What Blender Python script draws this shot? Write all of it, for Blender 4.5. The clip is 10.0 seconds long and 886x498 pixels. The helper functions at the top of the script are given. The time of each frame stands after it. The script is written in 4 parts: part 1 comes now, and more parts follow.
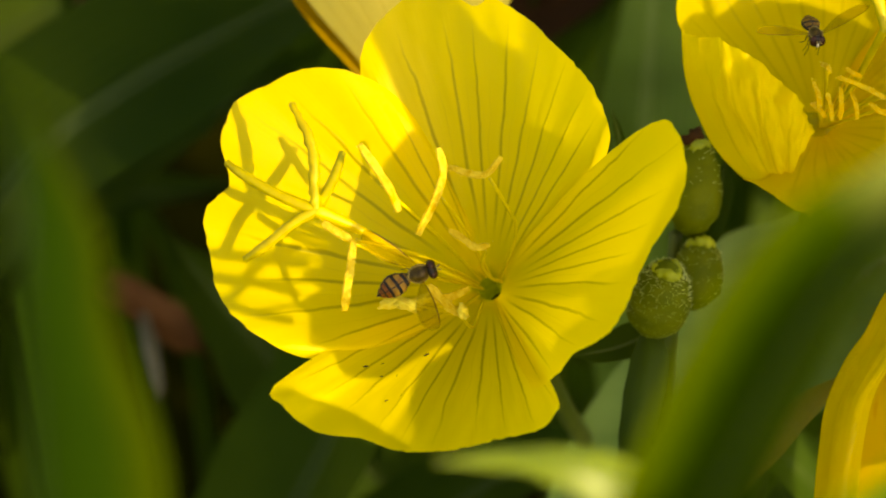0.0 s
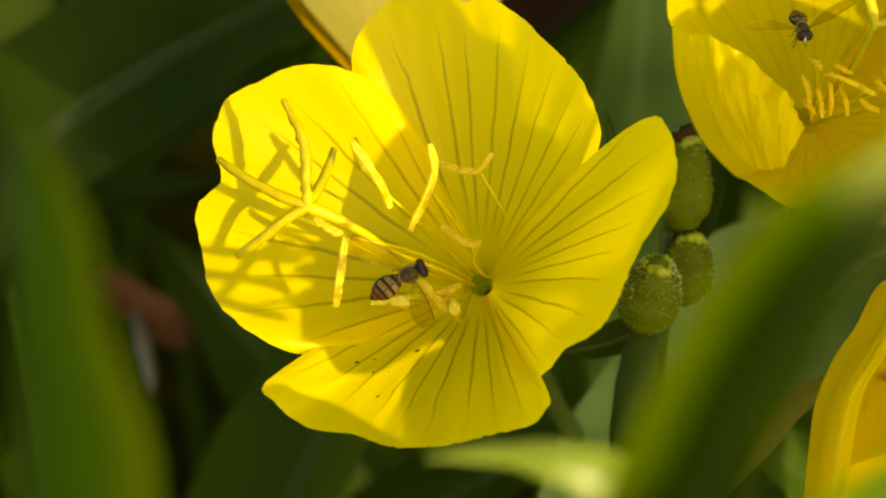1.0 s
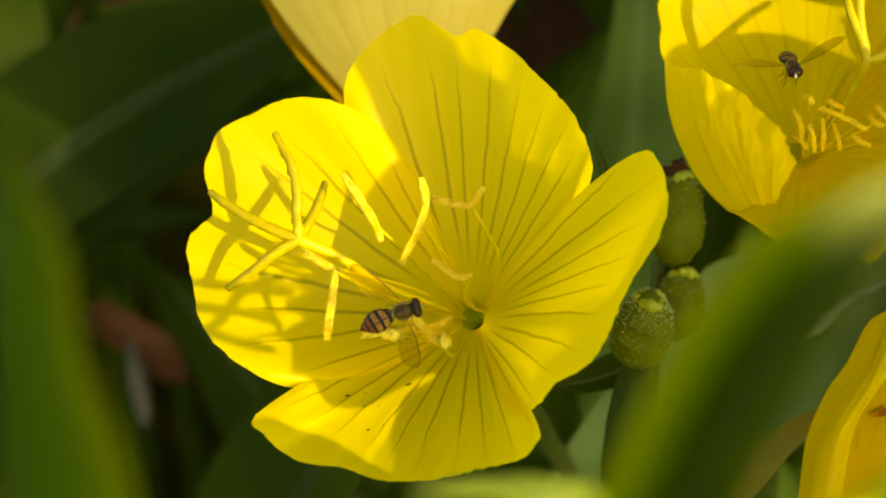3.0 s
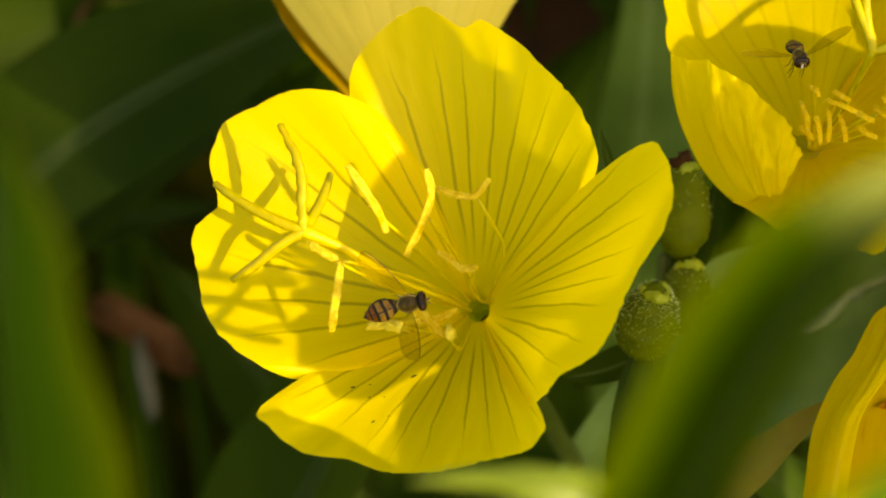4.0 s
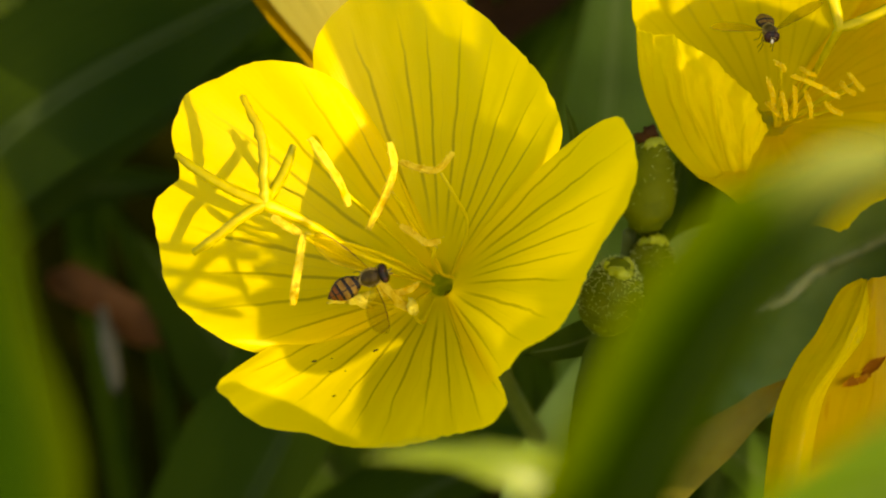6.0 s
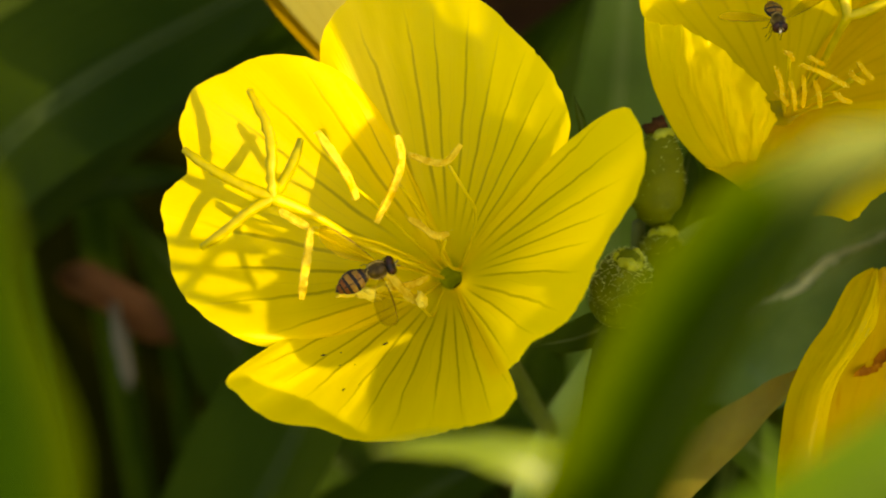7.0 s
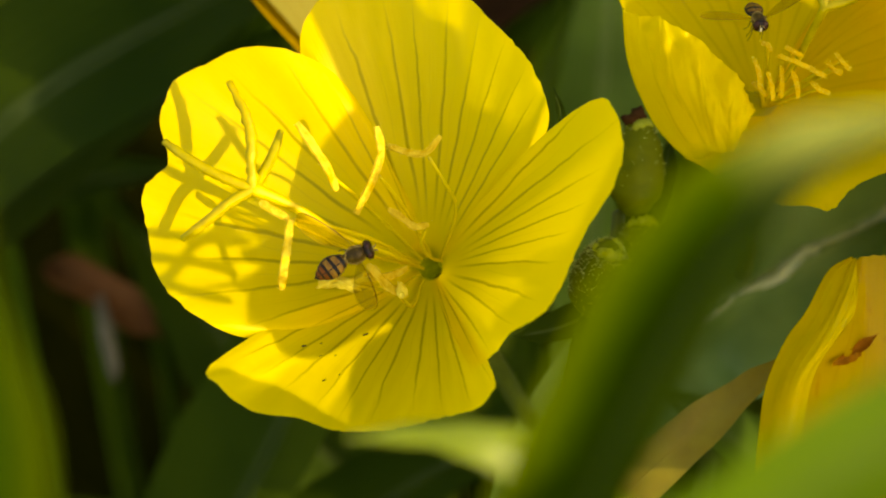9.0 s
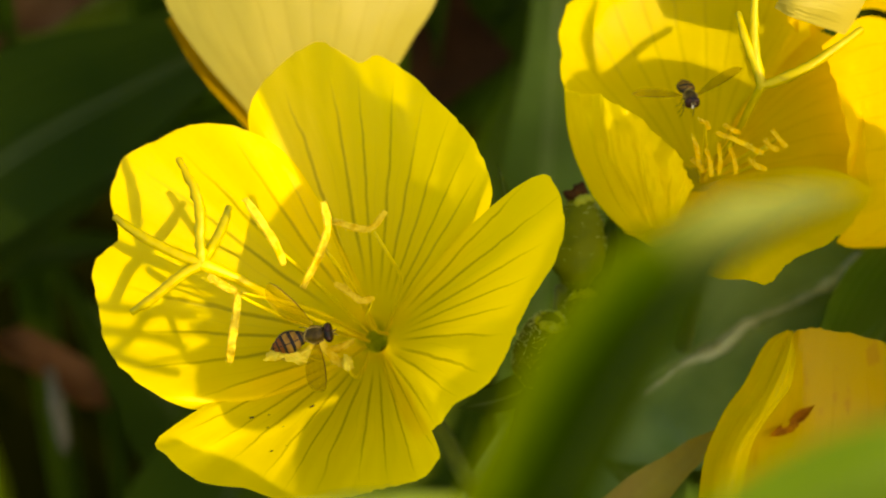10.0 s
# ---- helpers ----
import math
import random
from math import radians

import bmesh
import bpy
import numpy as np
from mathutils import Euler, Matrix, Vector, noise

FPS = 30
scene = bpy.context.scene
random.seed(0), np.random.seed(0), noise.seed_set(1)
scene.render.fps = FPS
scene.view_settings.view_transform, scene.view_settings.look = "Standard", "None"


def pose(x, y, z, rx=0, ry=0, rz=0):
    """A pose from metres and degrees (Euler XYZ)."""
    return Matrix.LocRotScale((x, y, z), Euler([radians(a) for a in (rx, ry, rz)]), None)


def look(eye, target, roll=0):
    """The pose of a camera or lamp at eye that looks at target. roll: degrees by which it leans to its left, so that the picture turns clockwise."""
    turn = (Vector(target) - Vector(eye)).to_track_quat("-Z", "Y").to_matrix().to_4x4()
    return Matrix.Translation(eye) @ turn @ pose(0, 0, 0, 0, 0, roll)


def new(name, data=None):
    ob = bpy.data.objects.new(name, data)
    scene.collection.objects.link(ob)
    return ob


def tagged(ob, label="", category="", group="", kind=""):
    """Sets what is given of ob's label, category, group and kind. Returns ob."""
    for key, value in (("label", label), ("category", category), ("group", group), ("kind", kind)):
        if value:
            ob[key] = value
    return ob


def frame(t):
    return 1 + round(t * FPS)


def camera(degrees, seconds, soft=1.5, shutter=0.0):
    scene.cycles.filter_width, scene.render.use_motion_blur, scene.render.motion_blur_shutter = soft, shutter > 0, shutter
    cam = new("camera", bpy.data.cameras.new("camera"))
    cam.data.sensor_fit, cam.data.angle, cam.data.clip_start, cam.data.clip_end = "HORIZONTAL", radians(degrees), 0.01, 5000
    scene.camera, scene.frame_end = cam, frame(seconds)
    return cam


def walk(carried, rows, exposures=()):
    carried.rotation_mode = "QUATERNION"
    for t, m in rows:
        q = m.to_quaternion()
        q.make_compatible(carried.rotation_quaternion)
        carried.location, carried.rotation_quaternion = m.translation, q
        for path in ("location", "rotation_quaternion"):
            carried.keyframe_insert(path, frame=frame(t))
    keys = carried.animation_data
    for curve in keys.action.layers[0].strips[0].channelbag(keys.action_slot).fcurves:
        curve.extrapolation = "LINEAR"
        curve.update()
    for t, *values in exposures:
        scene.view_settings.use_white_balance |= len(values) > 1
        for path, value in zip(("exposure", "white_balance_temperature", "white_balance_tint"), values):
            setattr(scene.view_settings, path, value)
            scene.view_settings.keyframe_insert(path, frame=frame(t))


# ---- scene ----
cam = camera(17.82, 10.0, soft=2.0)
cam.data.dof.use_dof = True
cam.data.dof.focus_distance = 0.291
cam.data.dof.aperture_fstop = 22.0

walk(cam, [
    (0.0, pose(-0.00504, -0.16858, 0.59819, 35.000, -0.000, 0.000)),
    (0.5, pose(-0.00510, -0.16895, 0.59845, 35.109, -0.298, -0.408)),
    (1.0, pose(-0.00487, -0.16918, 0.59869, 34.963, -0.111, -0.089)),
    (1.5, pose(-0.00438, -0.16964, 0.59902, 35.030, -0.462, -0.367)),
    (2.0, pose(-0.00418, -0.16933, 0.59896, 35.449, -0.405, -0.245)),
    (2.5, pose(-0.00397, -0.16898, 0.59862, 35.630, -0.369, -0.006)),
    (2.7, pose(-0.00378, -0.16901, 0.59854, 35.676, -0.313, 0.034)),
    (3.8, pose(-0.00277, -0.16920, 0.59807, 35.562, 0.195, 0.408)),
    (4.0, pose(-0.00258, -0.16923, 0.59799, 35.562, 0.065, 0.315)),
    (4.5, pose(-0.00226, -0.16894, 0.59782, 35.053, 0.151, 0.494)),
    (5.0, pose(-0.00210, -0.16857, 0.59744, 35.151, -0.033, 0.382)),
    (5.5, pose(-0.00215, -0.16828, 0.59739, 35.542, -0.367, 0.385)),
    (5.7, pose(-0.00190, -0.16826, 0.59711, 35.288, -0.631, 0.389)),
    (6.8, pose(-0.00069, -0.16797, 0.59589, 34.860, -0.344, 0.138)),
    (7.0, pose(-0.00054, -0.16801, 0.59581, 34.941, -0.051, 0.171)),
    (7.5, pose(-0.00028, -0.16812, 0.59574, 35.391, -0.056, 0.267)),
    (8.0, pose(0.00028, -0.16836, 0.59590, 35.597, -0.324, -0.078)),
    (8.5, pose(0.00068, -0.16868, 0.59615, 34.804, -0.054, -0.302)),
    (9.0, pose(0.00113, -0.16898, 0.59661, 34.821, -0.031, -0.003)),
    (9.5, pose(0.00136, -0.17135, 0.60000, 35.884, -1.114, -0.832)),
    (10.0, pose(0.00169, -0.17218, 0.60144, 36.283, -0.835, -0.597)),
], exposures=[(0.0, 1.42, 10800, 12), (10.0, 1.42, 10800, 12)])

# ---- light ----
# The plant's frame: u to the side, v up the slope of view, w towards the viewer; in millimetres, from the throat of the big flower.
PITCH = radians(55)
ORIGIN = Vector((0, 0, 0.35))
AX_U = Vector((1, 0, 0))
AX_V = Vector((0, math.sin(PITCH), math.cos(PITCH)))
AX_W = Vector((0, -math.cos(PITCH), math.sin(PITCH)))
FRAME = Matrix.Translation(ORIGIN) @ Matrix((AX_U, AX_V, AX_W)).transposed().to_4x4()


def P(u, v, w):
    """A place of the plant's frame, in the world."""
    return ORIGIN + (AX_U * u + AX_V * v + AX_W * w) * 0.001


SUN = (AX_U * 0.74 + AX_V * -0.10 + AX_W * 1.0).normalized()

sun = new("sun", bpy.data.lights.new("sun", "SUN"))
sun.data.energy, sun.data.angle, sun.data.color = 1.8, radians(0.3), (1.0, 0.95, 0.86)
sun.matrix_world = look(SUN * 3, (0, 0, 0))

world = bpy.data.worlds.new("sky")
scene.world = world
world.use_nodes = True
nt = world.node_tree
sky = nt.nodes.new("ShaderNodeTexSky")
sky.sky_type, sky.sun_disc = "NISHITA", False
sky.air_density, sky.dust_density, sky.ozone_density = 0.8, 1.3, 1.0
sky.sun_elevation = math.asin(SUN.z)
sky.sun_rotation = math.atan2(SUN.x, SUN.y)
nt.links.new(sky.outputs[0], nt.nodes["Background"].inputs[0])
nt.nodes["Background"].inputs[1].default_value = 0.17


# ---- materials ----
class Mat:
    """A node material with short ways to add nodes."""

    def __init__(self, name):
        self.m = bpy.data.materials.new(name)
        self.m.use_nodes = True
        self.t = self.m.node_tree
        self.b = self.t.nodes["Principled BSDF"]
        self.out = self.t.nodes["Material Output"]

    def n(self, kind, **kw):
        node = self.t.nodes.new("ShaderNode" + kind)
        for k, v in kw.items():
            if k == "operation":
                node.operation = v
            elif k == "blend":
                node.data_type, node.blend_type = "RGBA", v
        return node

    def link(self, a, b):
        self.t.links.new(a, b)

    def feed(self, sock, v):
        if hasattr(v, "node"):
            self.link(v, sock)
        else:
            sock.default_value = v

    def math(self, op, a, b=0.0, c=0.0):
        node = self.n("Math", operation=op)
        for i, v in enumerate((a, b, c)):
            self.feed(node.inputs[i], v)
        return node.outputs[0]

    def mix(self, f, a, b, blend="MIX"):
        node = self.n("Mix", blend=blend)
        self.feed(node.inputs[0], f)
        self.feed(node.inputs[6], a)
        self.feed(node.inputs[7], b)
        return node.outputs[2]

    def step(self, v, lo, hi, a=0.0, b=1.0):
        node = self.n("MapRange")
        node.interpolation_type = "SMOOTHSTEP"
        self.feed(node.inputs[0], v)
        for i, x in enumerate((lo, hi, a, b)):
            node.inputs[i + 1].default_value = x
        return node.outputs[0]

    def noise(self, scale, detail=3.0, vec=None, rough=0.5):
        node = self.n("TexNoise")
        node.inputs["Scale"].default_value = scale
        node.inputs["Detail"].default_value = detail
        node.inputs["Roughness"].default_value = rough
        if vec is None:
            vec = self.n("TexCoord").outputs["Object"]
        self.link(vec, node.inputs["Vector"])
        return node.outputs[0]

    def uv(self):
        node = self.n("SeparateXYZ")
        self.link(self.n("TexCoord").outputs["UV"], node.inputs[0])
        return node.outputs[0], node.outputs[1]

    def bump(self, height, strength, dist):
        node = self.n("Bump")
        node.inputs["Strength"].default_value = strength
        node.inputs["Distance"].default_value = dist
        self.link(height, node.inputs["Height"])
        self.link(node.outputs[0], self.b.inputs["Normal"])
        return node.outputs[0]

    def glow_through(self, colour, share, normal=None):
        """Adds light that passes through a thin leaf or petal."""
        tr = self.n("BsdfTranslucent")
        self.feed(tr.inputs[0], colour)
        mx = self.n("MixShader")
        self.feed(mx.inputs[0], share)
        self.link(self.b.outputs[0], mx.inputs[1])
        self.link(tr.outputs[0], mx.inputs[2])
        self.link(mx.outputs[0], self.out.inputs[0])
        if normal:
            self.link(normal, tr.inputs[1])

    def base(self, colour, rough=0.5, spec=0.5):
        self.feed(self.b.inputs["Base Color"], colour)
        self.feed(self.b.inputs["Roughness"], rough)
        self.b.inputs["Specular IOR Level"].default_value = spec
        return self


def rgb(r, g, b):
    return (r, g, b, 1.0)


def petal_material(name, main, deep, vein, share=0.5, veins=1.0, stain=0.0):
    """Thin silky petal: UV x counts the veins, y goes from throat to rim."""
    m = Mat(name)
    x, y = m.uv()
    wob = m.noise(260, 2)
    xw = m.math("ADD", m.math("ADD", x, m.math("MULTIPLY", m.math("SUBTRACT", wob, 0.5), 0.2)), m.math("MULTIPLY", m.math("SUBTRACT", m.noise(70, 1), 0.5), 0.32))
    near = m.math("ABSOLUTE", m.math("SUBTRACT", m.math("FRACT", m.math("ADD", xw, 0.5)), 0.5))
    width = m.math("DIVIDE", m.math("SUBTRACT", 0.076, m.math("MULTIPLY", y, 0.044)), m.math("ADD", y, 0.13))
    line = m.step(m.math("DIVIDE", near, width), 0.30, 1.2, 1.0, 0.0)
    fade = m.math("MULTIPLY", m.step(y, 0.15, 0.36), m.step(m.math("ADD", y, m.math("MULTIPLY", m.noise(90, 1), 0.4)), 0.82, 1.18, 1.0, 0.0))
    # finer side veins, only half way out
    near2 = m.math("ABSOLUTE", m.math("SUBTRACT", m.math("FRACT", m.math("ADD", m.math("MULTIPLY", xw, 2.0), m.math("MULTIPLY", m.noise(140, 1), 0.9))), 0.5))
    line2 = m.math("MULTIPLY", m.step(m.math("DIVIDE", near2, width), 0.2, 0.9, 0.16, 0.0), m.math("MULTIPLY", m.step(y, 0.3, 0.45), m.step(y, 0.6, 0.85, 1.0, 0.0)))
    mask = m.math("MULTIPLY", m.math("MINIMUM", m.math("ADD", m.math("MULTIPLY", line, fade), line2), 1.0), veins)
    tint = m.mix(m.step(y, 0.08, 0.5), deep, main)
    tint = m.mix(m.step(y, 0.045, 0.10, 0.75, 0.0), tint, rgb(0.40, 0.40, 0.02))
    tint = m.mix(m.step(m.noise(70, 4), 0.35, 0.75), tint, m.mix(0.12, tint, deep))
    colour = m.mix(m.math("MULTIPLY", mask, 0.66), tint, vein)
    if stain:
        long = m.n("CombineXYZ")
        m.feed(long.inputs[0], m.math("MULTIPLY", x, 1.6))
        m.feed(long.inputs[1], m.math("MULTIPLY", y, 3.5))
        spot = m.step(m.noise(1.0, 4, long.outputs[0], 0.6), 0.60, 0.68)
        colour = m.mix(m.math("MULTIPLY", spot, stain), colour, rgb(0.32, 0.10, 0.006))
    m.base(colour, 0.45, 0.2)
    fine = m.n("CombineXYZ")
    m.feed(fine.inputs[0], m.math("MULTIPLY", x, 22.0))
    m.feed(fine.inputs[1], m.math("MULTIPLY", y, 2.0))
    grain = m.noise(1.0, 2, fine.outputs[0])
    colour = m.mix(m.step(grain, 0.45, 0.8, 0.0, 0.16), colour, deep)
    m.feed(m.b.inputs["Base Color"], colour)
    h = m.math("SUBTRACT", m.math("MULTIPLY", grain, 0.25), m.math("MULTIPLY", mask, 0.5))
    nrm = m.bump(h, 0.3, 0.0004)
    m.glow_through(m.mix(0.25, colour, tint), share, nrm)
    return m.m


def leaf_material(name, dark, light, share=0.3, rough=0.5, ribs=14.0, spec=0.3, mid_tone=0.2, tip=None, margin=None, swap=False):
    m = Mat(name)
    x, y = m.uv()
    big = m.noise(45, 4)
    rib = m.math("SINE", m.math("ADD", m.math("MULTIPLY", x, 6.283 * ribs), m.math("MULTIPLY", m.noise(60, 2), 2.0)))
    colour = m.mix(m.step(big, 0.3, 0.7), dark, light)
    colour = m.mix(m.math("MULTIPLY", m.step(rib, 0.2, 1.0), 0.15), colour, light)
    mid = m.step(m.math("ABSOLUTE", m.math("SUBTRACT", x, 0.5)), 0.015, 0.07, mid_tone, 0.0)
    colour = m.mix(mid, colour, m.mix(0.6, light, rgb(0.5, 0.6, 0.25)))
    # margin: sunlight along one edge, put into the colour
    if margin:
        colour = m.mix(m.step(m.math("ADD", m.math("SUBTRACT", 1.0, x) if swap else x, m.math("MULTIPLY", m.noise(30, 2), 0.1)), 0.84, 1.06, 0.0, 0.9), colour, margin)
    # tip: sunlight on the bent end, put into the colour
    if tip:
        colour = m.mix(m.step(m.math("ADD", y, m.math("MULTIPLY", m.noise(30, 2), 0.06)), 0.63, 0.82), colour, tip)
    m.base(colour, rough, spec)
    nrm = m.bump(m.math("ADD", rib, m.math("MULTIPLY", big, 2.0)), 0.25, 0.0003)
    m.glow_through(m.mix(0.5, colour, rgb(0.30, 0.50, 0.03)), share, nrm)
    return m.m


def plain_material(name, a, b, rough=0.5, scale=400.0, share=0.0, bump=0.2, through_colour=None, metal=0.0, spec=0.4):
    m = Mat(name)
    n1 = m.noise(scale, 4)
    n2 = m.noise(scale * 0.15, 2)
    colour = m.mix(m.step(m.math("ADD", m.math("MULTIPLY", n1, 0.6), m.math("MULTIPLY", n2, 0.4)), 0.35, 0.65), a, b)
    m.base(colour, rough, spec)
    m.b.inputs["Metallic"].default_value = metal
    nrm = m.bump(n1, bump, 0.0002)
    if share:
        m.glow_through(through_colour or colour, share, nrm)
    return m.m


YELLOW = petal_material("petal_yellow", rgb(0.96, 0.77, 0.026), rgb(0.95, 0.755, 0.018), rgb(0.38, 0.29, 0.004), 0.52)
# Nearly opaque petal that keeps the unseen flower's shade dark.
OPAQUE = petal_material("petal_opaque", rgb(0.93, 0.70, 0.012), rgb(0.90, 0.66, 0.010), rgb(0.36, 0.29, 0.004), 0.05)
AMBER = petal_material("petal_amber", rgb(0.95, 0.73, 0.008), rgb(0.92, 0.62, 0.005), rgb(0.50, 0.36, 0.003), 0.6, 0.4)
# Old golden petal with brown stains; shade is also put into the colour.
GOLD_SHADED = petal_material("petal_gold_shaded", rgb(0.50, 0.33, 0.003), rgb(0.46, 0.28, 0.003), rgb(0.45, 0.28, 0.005), 0.4, 0.6, 0.35)
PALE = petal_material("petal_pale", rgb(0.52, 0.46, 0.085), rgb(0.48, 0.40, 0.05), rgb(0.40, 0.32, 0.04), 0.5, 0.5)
HONEY = petal_material("petal_honey", rgb(0.88, 0.62, 0.007), rgb(0.84, 0.52, 0.005), rgb(0.55, 0.36, 0.003), 0.6, 0.35)
THIN = petal_material("petal_thin", rgb(0.97, 0.80, 0.030), rgb(0.96, 0.78, 0.020), rgb(0.50, 0.38, 0.004), 0.82, 0.5)
SOFT = petal_material("petal_soft", rgb(0.96, 0.77, 0.020), rgb(0.94, 0.70, 0.010), rgb(0.50, 0.38, 0.004), 0.62, 0.4)
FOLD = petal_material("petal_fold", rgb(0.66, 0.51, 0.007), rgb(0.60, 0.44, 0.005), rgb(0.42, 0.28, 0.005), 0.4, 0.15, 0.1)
# Shaded underside of a pale petal, its shade put into an amber-brown colour.
SHADED_OUTER = petal_material("petal_shaded_outer", rgb(0.36, 0.22, 0.006), rgb(0.28, 0.16, 0.005), rgb(0.30, 0.16, 0.006), 0.4, 0.3)
FILAMENT = plain_material("filament", rgb(0.78, 0.62, 0.020), rgb(0.70, 0.54, 0.010), 0.45, 500, 0.2)
# The shade on the stigma arms is put into this darkened colour.
STIGMA = plain_material("stigma", rgb(0.66, 0.54, 0.012), rgb(0.53, 0.42, 0.008), 0.5, 900, 0.3)
ANTHER = plain_material("anther", rgb(0.90, 0.72, 0.075), rgb(0.74, 0.50, 0.016), 0.8, 1500, 0.4, 0.9, spec=0.1)
ANTHER_GOLD = plain_material("anther_golden", rgb(0.90, 0.68, 0.04), rgb(0.84, 0.56, 0.02), 0.8, 1500, 0.4, 0.9, spec=0.1)
# Shaded copy of stigma: more shade in an olive colour.
STIGMA_SHADED = plain_material("stigma_shaded", rgb(0.62, 0.52, 0.012), rgb(0.48, 0.42, 0.012), 0.45, 900, 0.3)
POLLEN = plain_material("pollen", rgb(0.95, 0.80, 0.09), rgb(0.92, 0.70, 0.04), 0.85, 1800, 0.3, 0.8)
THROAT = plain_material("throat", rgb(0.46, 0.46, 0.015), rgb(0.26, 0.30, 0.012), 0.5, 600, 0.5)
STEM = plain_material("stem", rgb(0.05, 0.085, 0.008), rgb(0.08, 0.11, 0.012), 0.5, 300, 0.1)
BUD = plain_material("bud", rgb(0.085, 0.118, 0.003), rgb(0.13, 0.16, 0.005), 0.6, 500, 0.25, spec=0.12)
BUD_TIP = plain_material("bud_tip", rgb(0.42, 0.48, 0.03), rgb(0.28, 0.34, 0.02), 0.5, 700, 0.3)
HAIR = plain_material("hair", rgb(0.72, 0.78, 0.38), rgb(0.55, 0.62, 0.24), 0.4, 300, 0.5)
OLD = plain_material("old_leaf", rgb(0.34, 0.28, 0.025), rgb(0.24, 0.18, 0.014), 0.6, 200, 0.35)
WITHERED = plain_material("withered", rgb(0.22, 0.075, 0.006), rgb(0.40, 0.17, 0.010), 0.8, 700, 0.2, spec=0.05)
DRY = plain_material("dry_tip", rgb(0.035, 0.016, 0.006), rgb(0.075, 0.030, 0.010), 0.8, 900, spec=0.05)
LEAF = leaf_material("leaf_green", rgb(0.026, 0.06, 0.004), rgb(0.052, 0.095, 0.007), spec=0.12)
KEEL = leaf_material("leaf_keeled", rgb(0.014, 0.034, 0.002), rgb(0.03, 0.055, 0.003), 0.06, 0.6, 1.5, 0.1, mid_tone=0.0)
# Lighter copy of leaf_green: soft light is put into its colour.
LEAF_HALF_LIT = leaf_material("leaf_half_lit", rgb(0.08, 0.14, 0.008), rgb(0.17, 0.22, 0.02), spec=0.1)
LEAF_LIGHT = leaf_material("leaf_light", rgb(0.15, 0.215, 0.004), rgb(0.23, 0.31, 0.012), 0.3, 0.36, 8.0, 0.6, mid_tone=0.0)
# Shaded copy of leaf_green: the bed's shade is put into its colour.
LEAF_SHADED = leaf_material("leaf_shaded", rgb(0.011, 0.028, 0.001), rgb(0.026, 0.047, 0.002), 0.2, 0.7, 14.0, 0.06)
LEAF_TEAL = leaf_material("leaf_bluish", rgb(0.060, 0.120, 0.016), rgb(0.15, 0.26, 0.042), 0.25, 0.45, mid_tone=0.6)
# Lit copy of leaf_bluish: sheen is put into its lighter tone.
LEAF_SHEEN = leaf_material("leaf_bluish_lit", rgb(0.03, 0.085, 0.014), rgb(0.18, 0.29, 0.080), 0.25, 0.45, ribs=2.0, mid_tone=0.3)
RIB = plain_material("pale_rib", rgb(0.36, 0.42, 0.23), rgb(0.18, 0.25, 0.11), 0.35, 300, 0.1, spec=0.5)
# Dark bodies hold shade, margin and tip hold sunlight, all in the colour.
BLADE_LIT_EDGE = leaf_material("blade_with_lit_edge", rgb(0.006, 0.020, 0.0006), rgb(0.013, 0.036, 0.0009), 0.03, 0.6, spec=0.02, margin=rgb(0.038, 0.054, 0.001))
BLADE_LIT_TIP = leaf_material("blade_with_lit_tip", rgb(0.014, 0.034, 0.0003), rgb(0.026, 0.054, 0.0005), 0.10, 0.7, spec=0.0, swap=True, tip=rgb(0.16, 0.185, 0.038), margin=rgb(0.055, 0.082, 0.0015))
# Lit blade: sunlight is put into its brighter colour.
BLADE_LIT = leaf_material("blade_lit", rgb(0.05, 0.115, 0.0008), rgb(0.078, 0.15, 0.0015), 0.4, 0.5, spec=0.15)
BARK_BROWN = plain_material("brown_leaf", rgb(0.155, 0.066, 0.024), rgb(0.085, 0.036, 0.013), 0.7, 120, 0.2, spec=0.05)
TAN_LEAF = plain_material("tan_leaf", rgb(0.20, 0.105, 0.045), rgb(0.12, 0.055, 0.02), 0.7, 120, 0.2, spec=0.05)
STRAW = plain_material("straw", rgb(0.13, 0.125, 0.09), rgb(0.09, 0.085, 0.055), 0.7, 200, spec=0.1)
# Near-black soil: the shade between the plants is put into its colour.
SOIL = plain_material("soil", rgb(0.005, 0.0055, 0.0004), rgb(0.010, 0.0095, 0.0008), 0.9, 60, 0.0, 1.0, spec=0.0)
EYE = plain_material("fly_eye", rgb(0.022, 0.007, 0.004), rgb(0.045, 0.014, 0.006), 0.22, 2500, 0, 0.2, spec=0.22)
THORAX = plain_material("fly_thorax", rgb(0.030, 0.018, 0.003), rgb(0.11, 0.070, 0.010), 0.3, 1800, 0, 0.4, spec=0.15)
FLY_YELLOW = plain_material("fly_yellow", rgb(0.34, 0.25, 0.07), rgb(0.22, 0.14, 0.03), 0.4, 1500, spec=0.2)
FLY_BLACK = plain_material("fly_black", rgb(0.006, 0.005, 0.003), rgb(0.014, 0.010, 0.006), 0.4, 1500, spec=0.2)
FLY_TAN = plain_material("fly_tan", rgb(0.30, 0.165, 0.020), rgb(0.15, 0.062, 0.007), 0.45, 1300, spec=0.2)
FLY_ORANGE = plain_material("fly_orange", rgb(0.20, 0.062, 0.006), rgb(0.10, 0.028, 0.003), 0.45, 1000, spec=0.2)
FLY_FACE = plain_material("fly_face", rgb(0.75, 0.70, 0.55), rgb(0.6, 0.5, 0.35), 0.5, 1500)


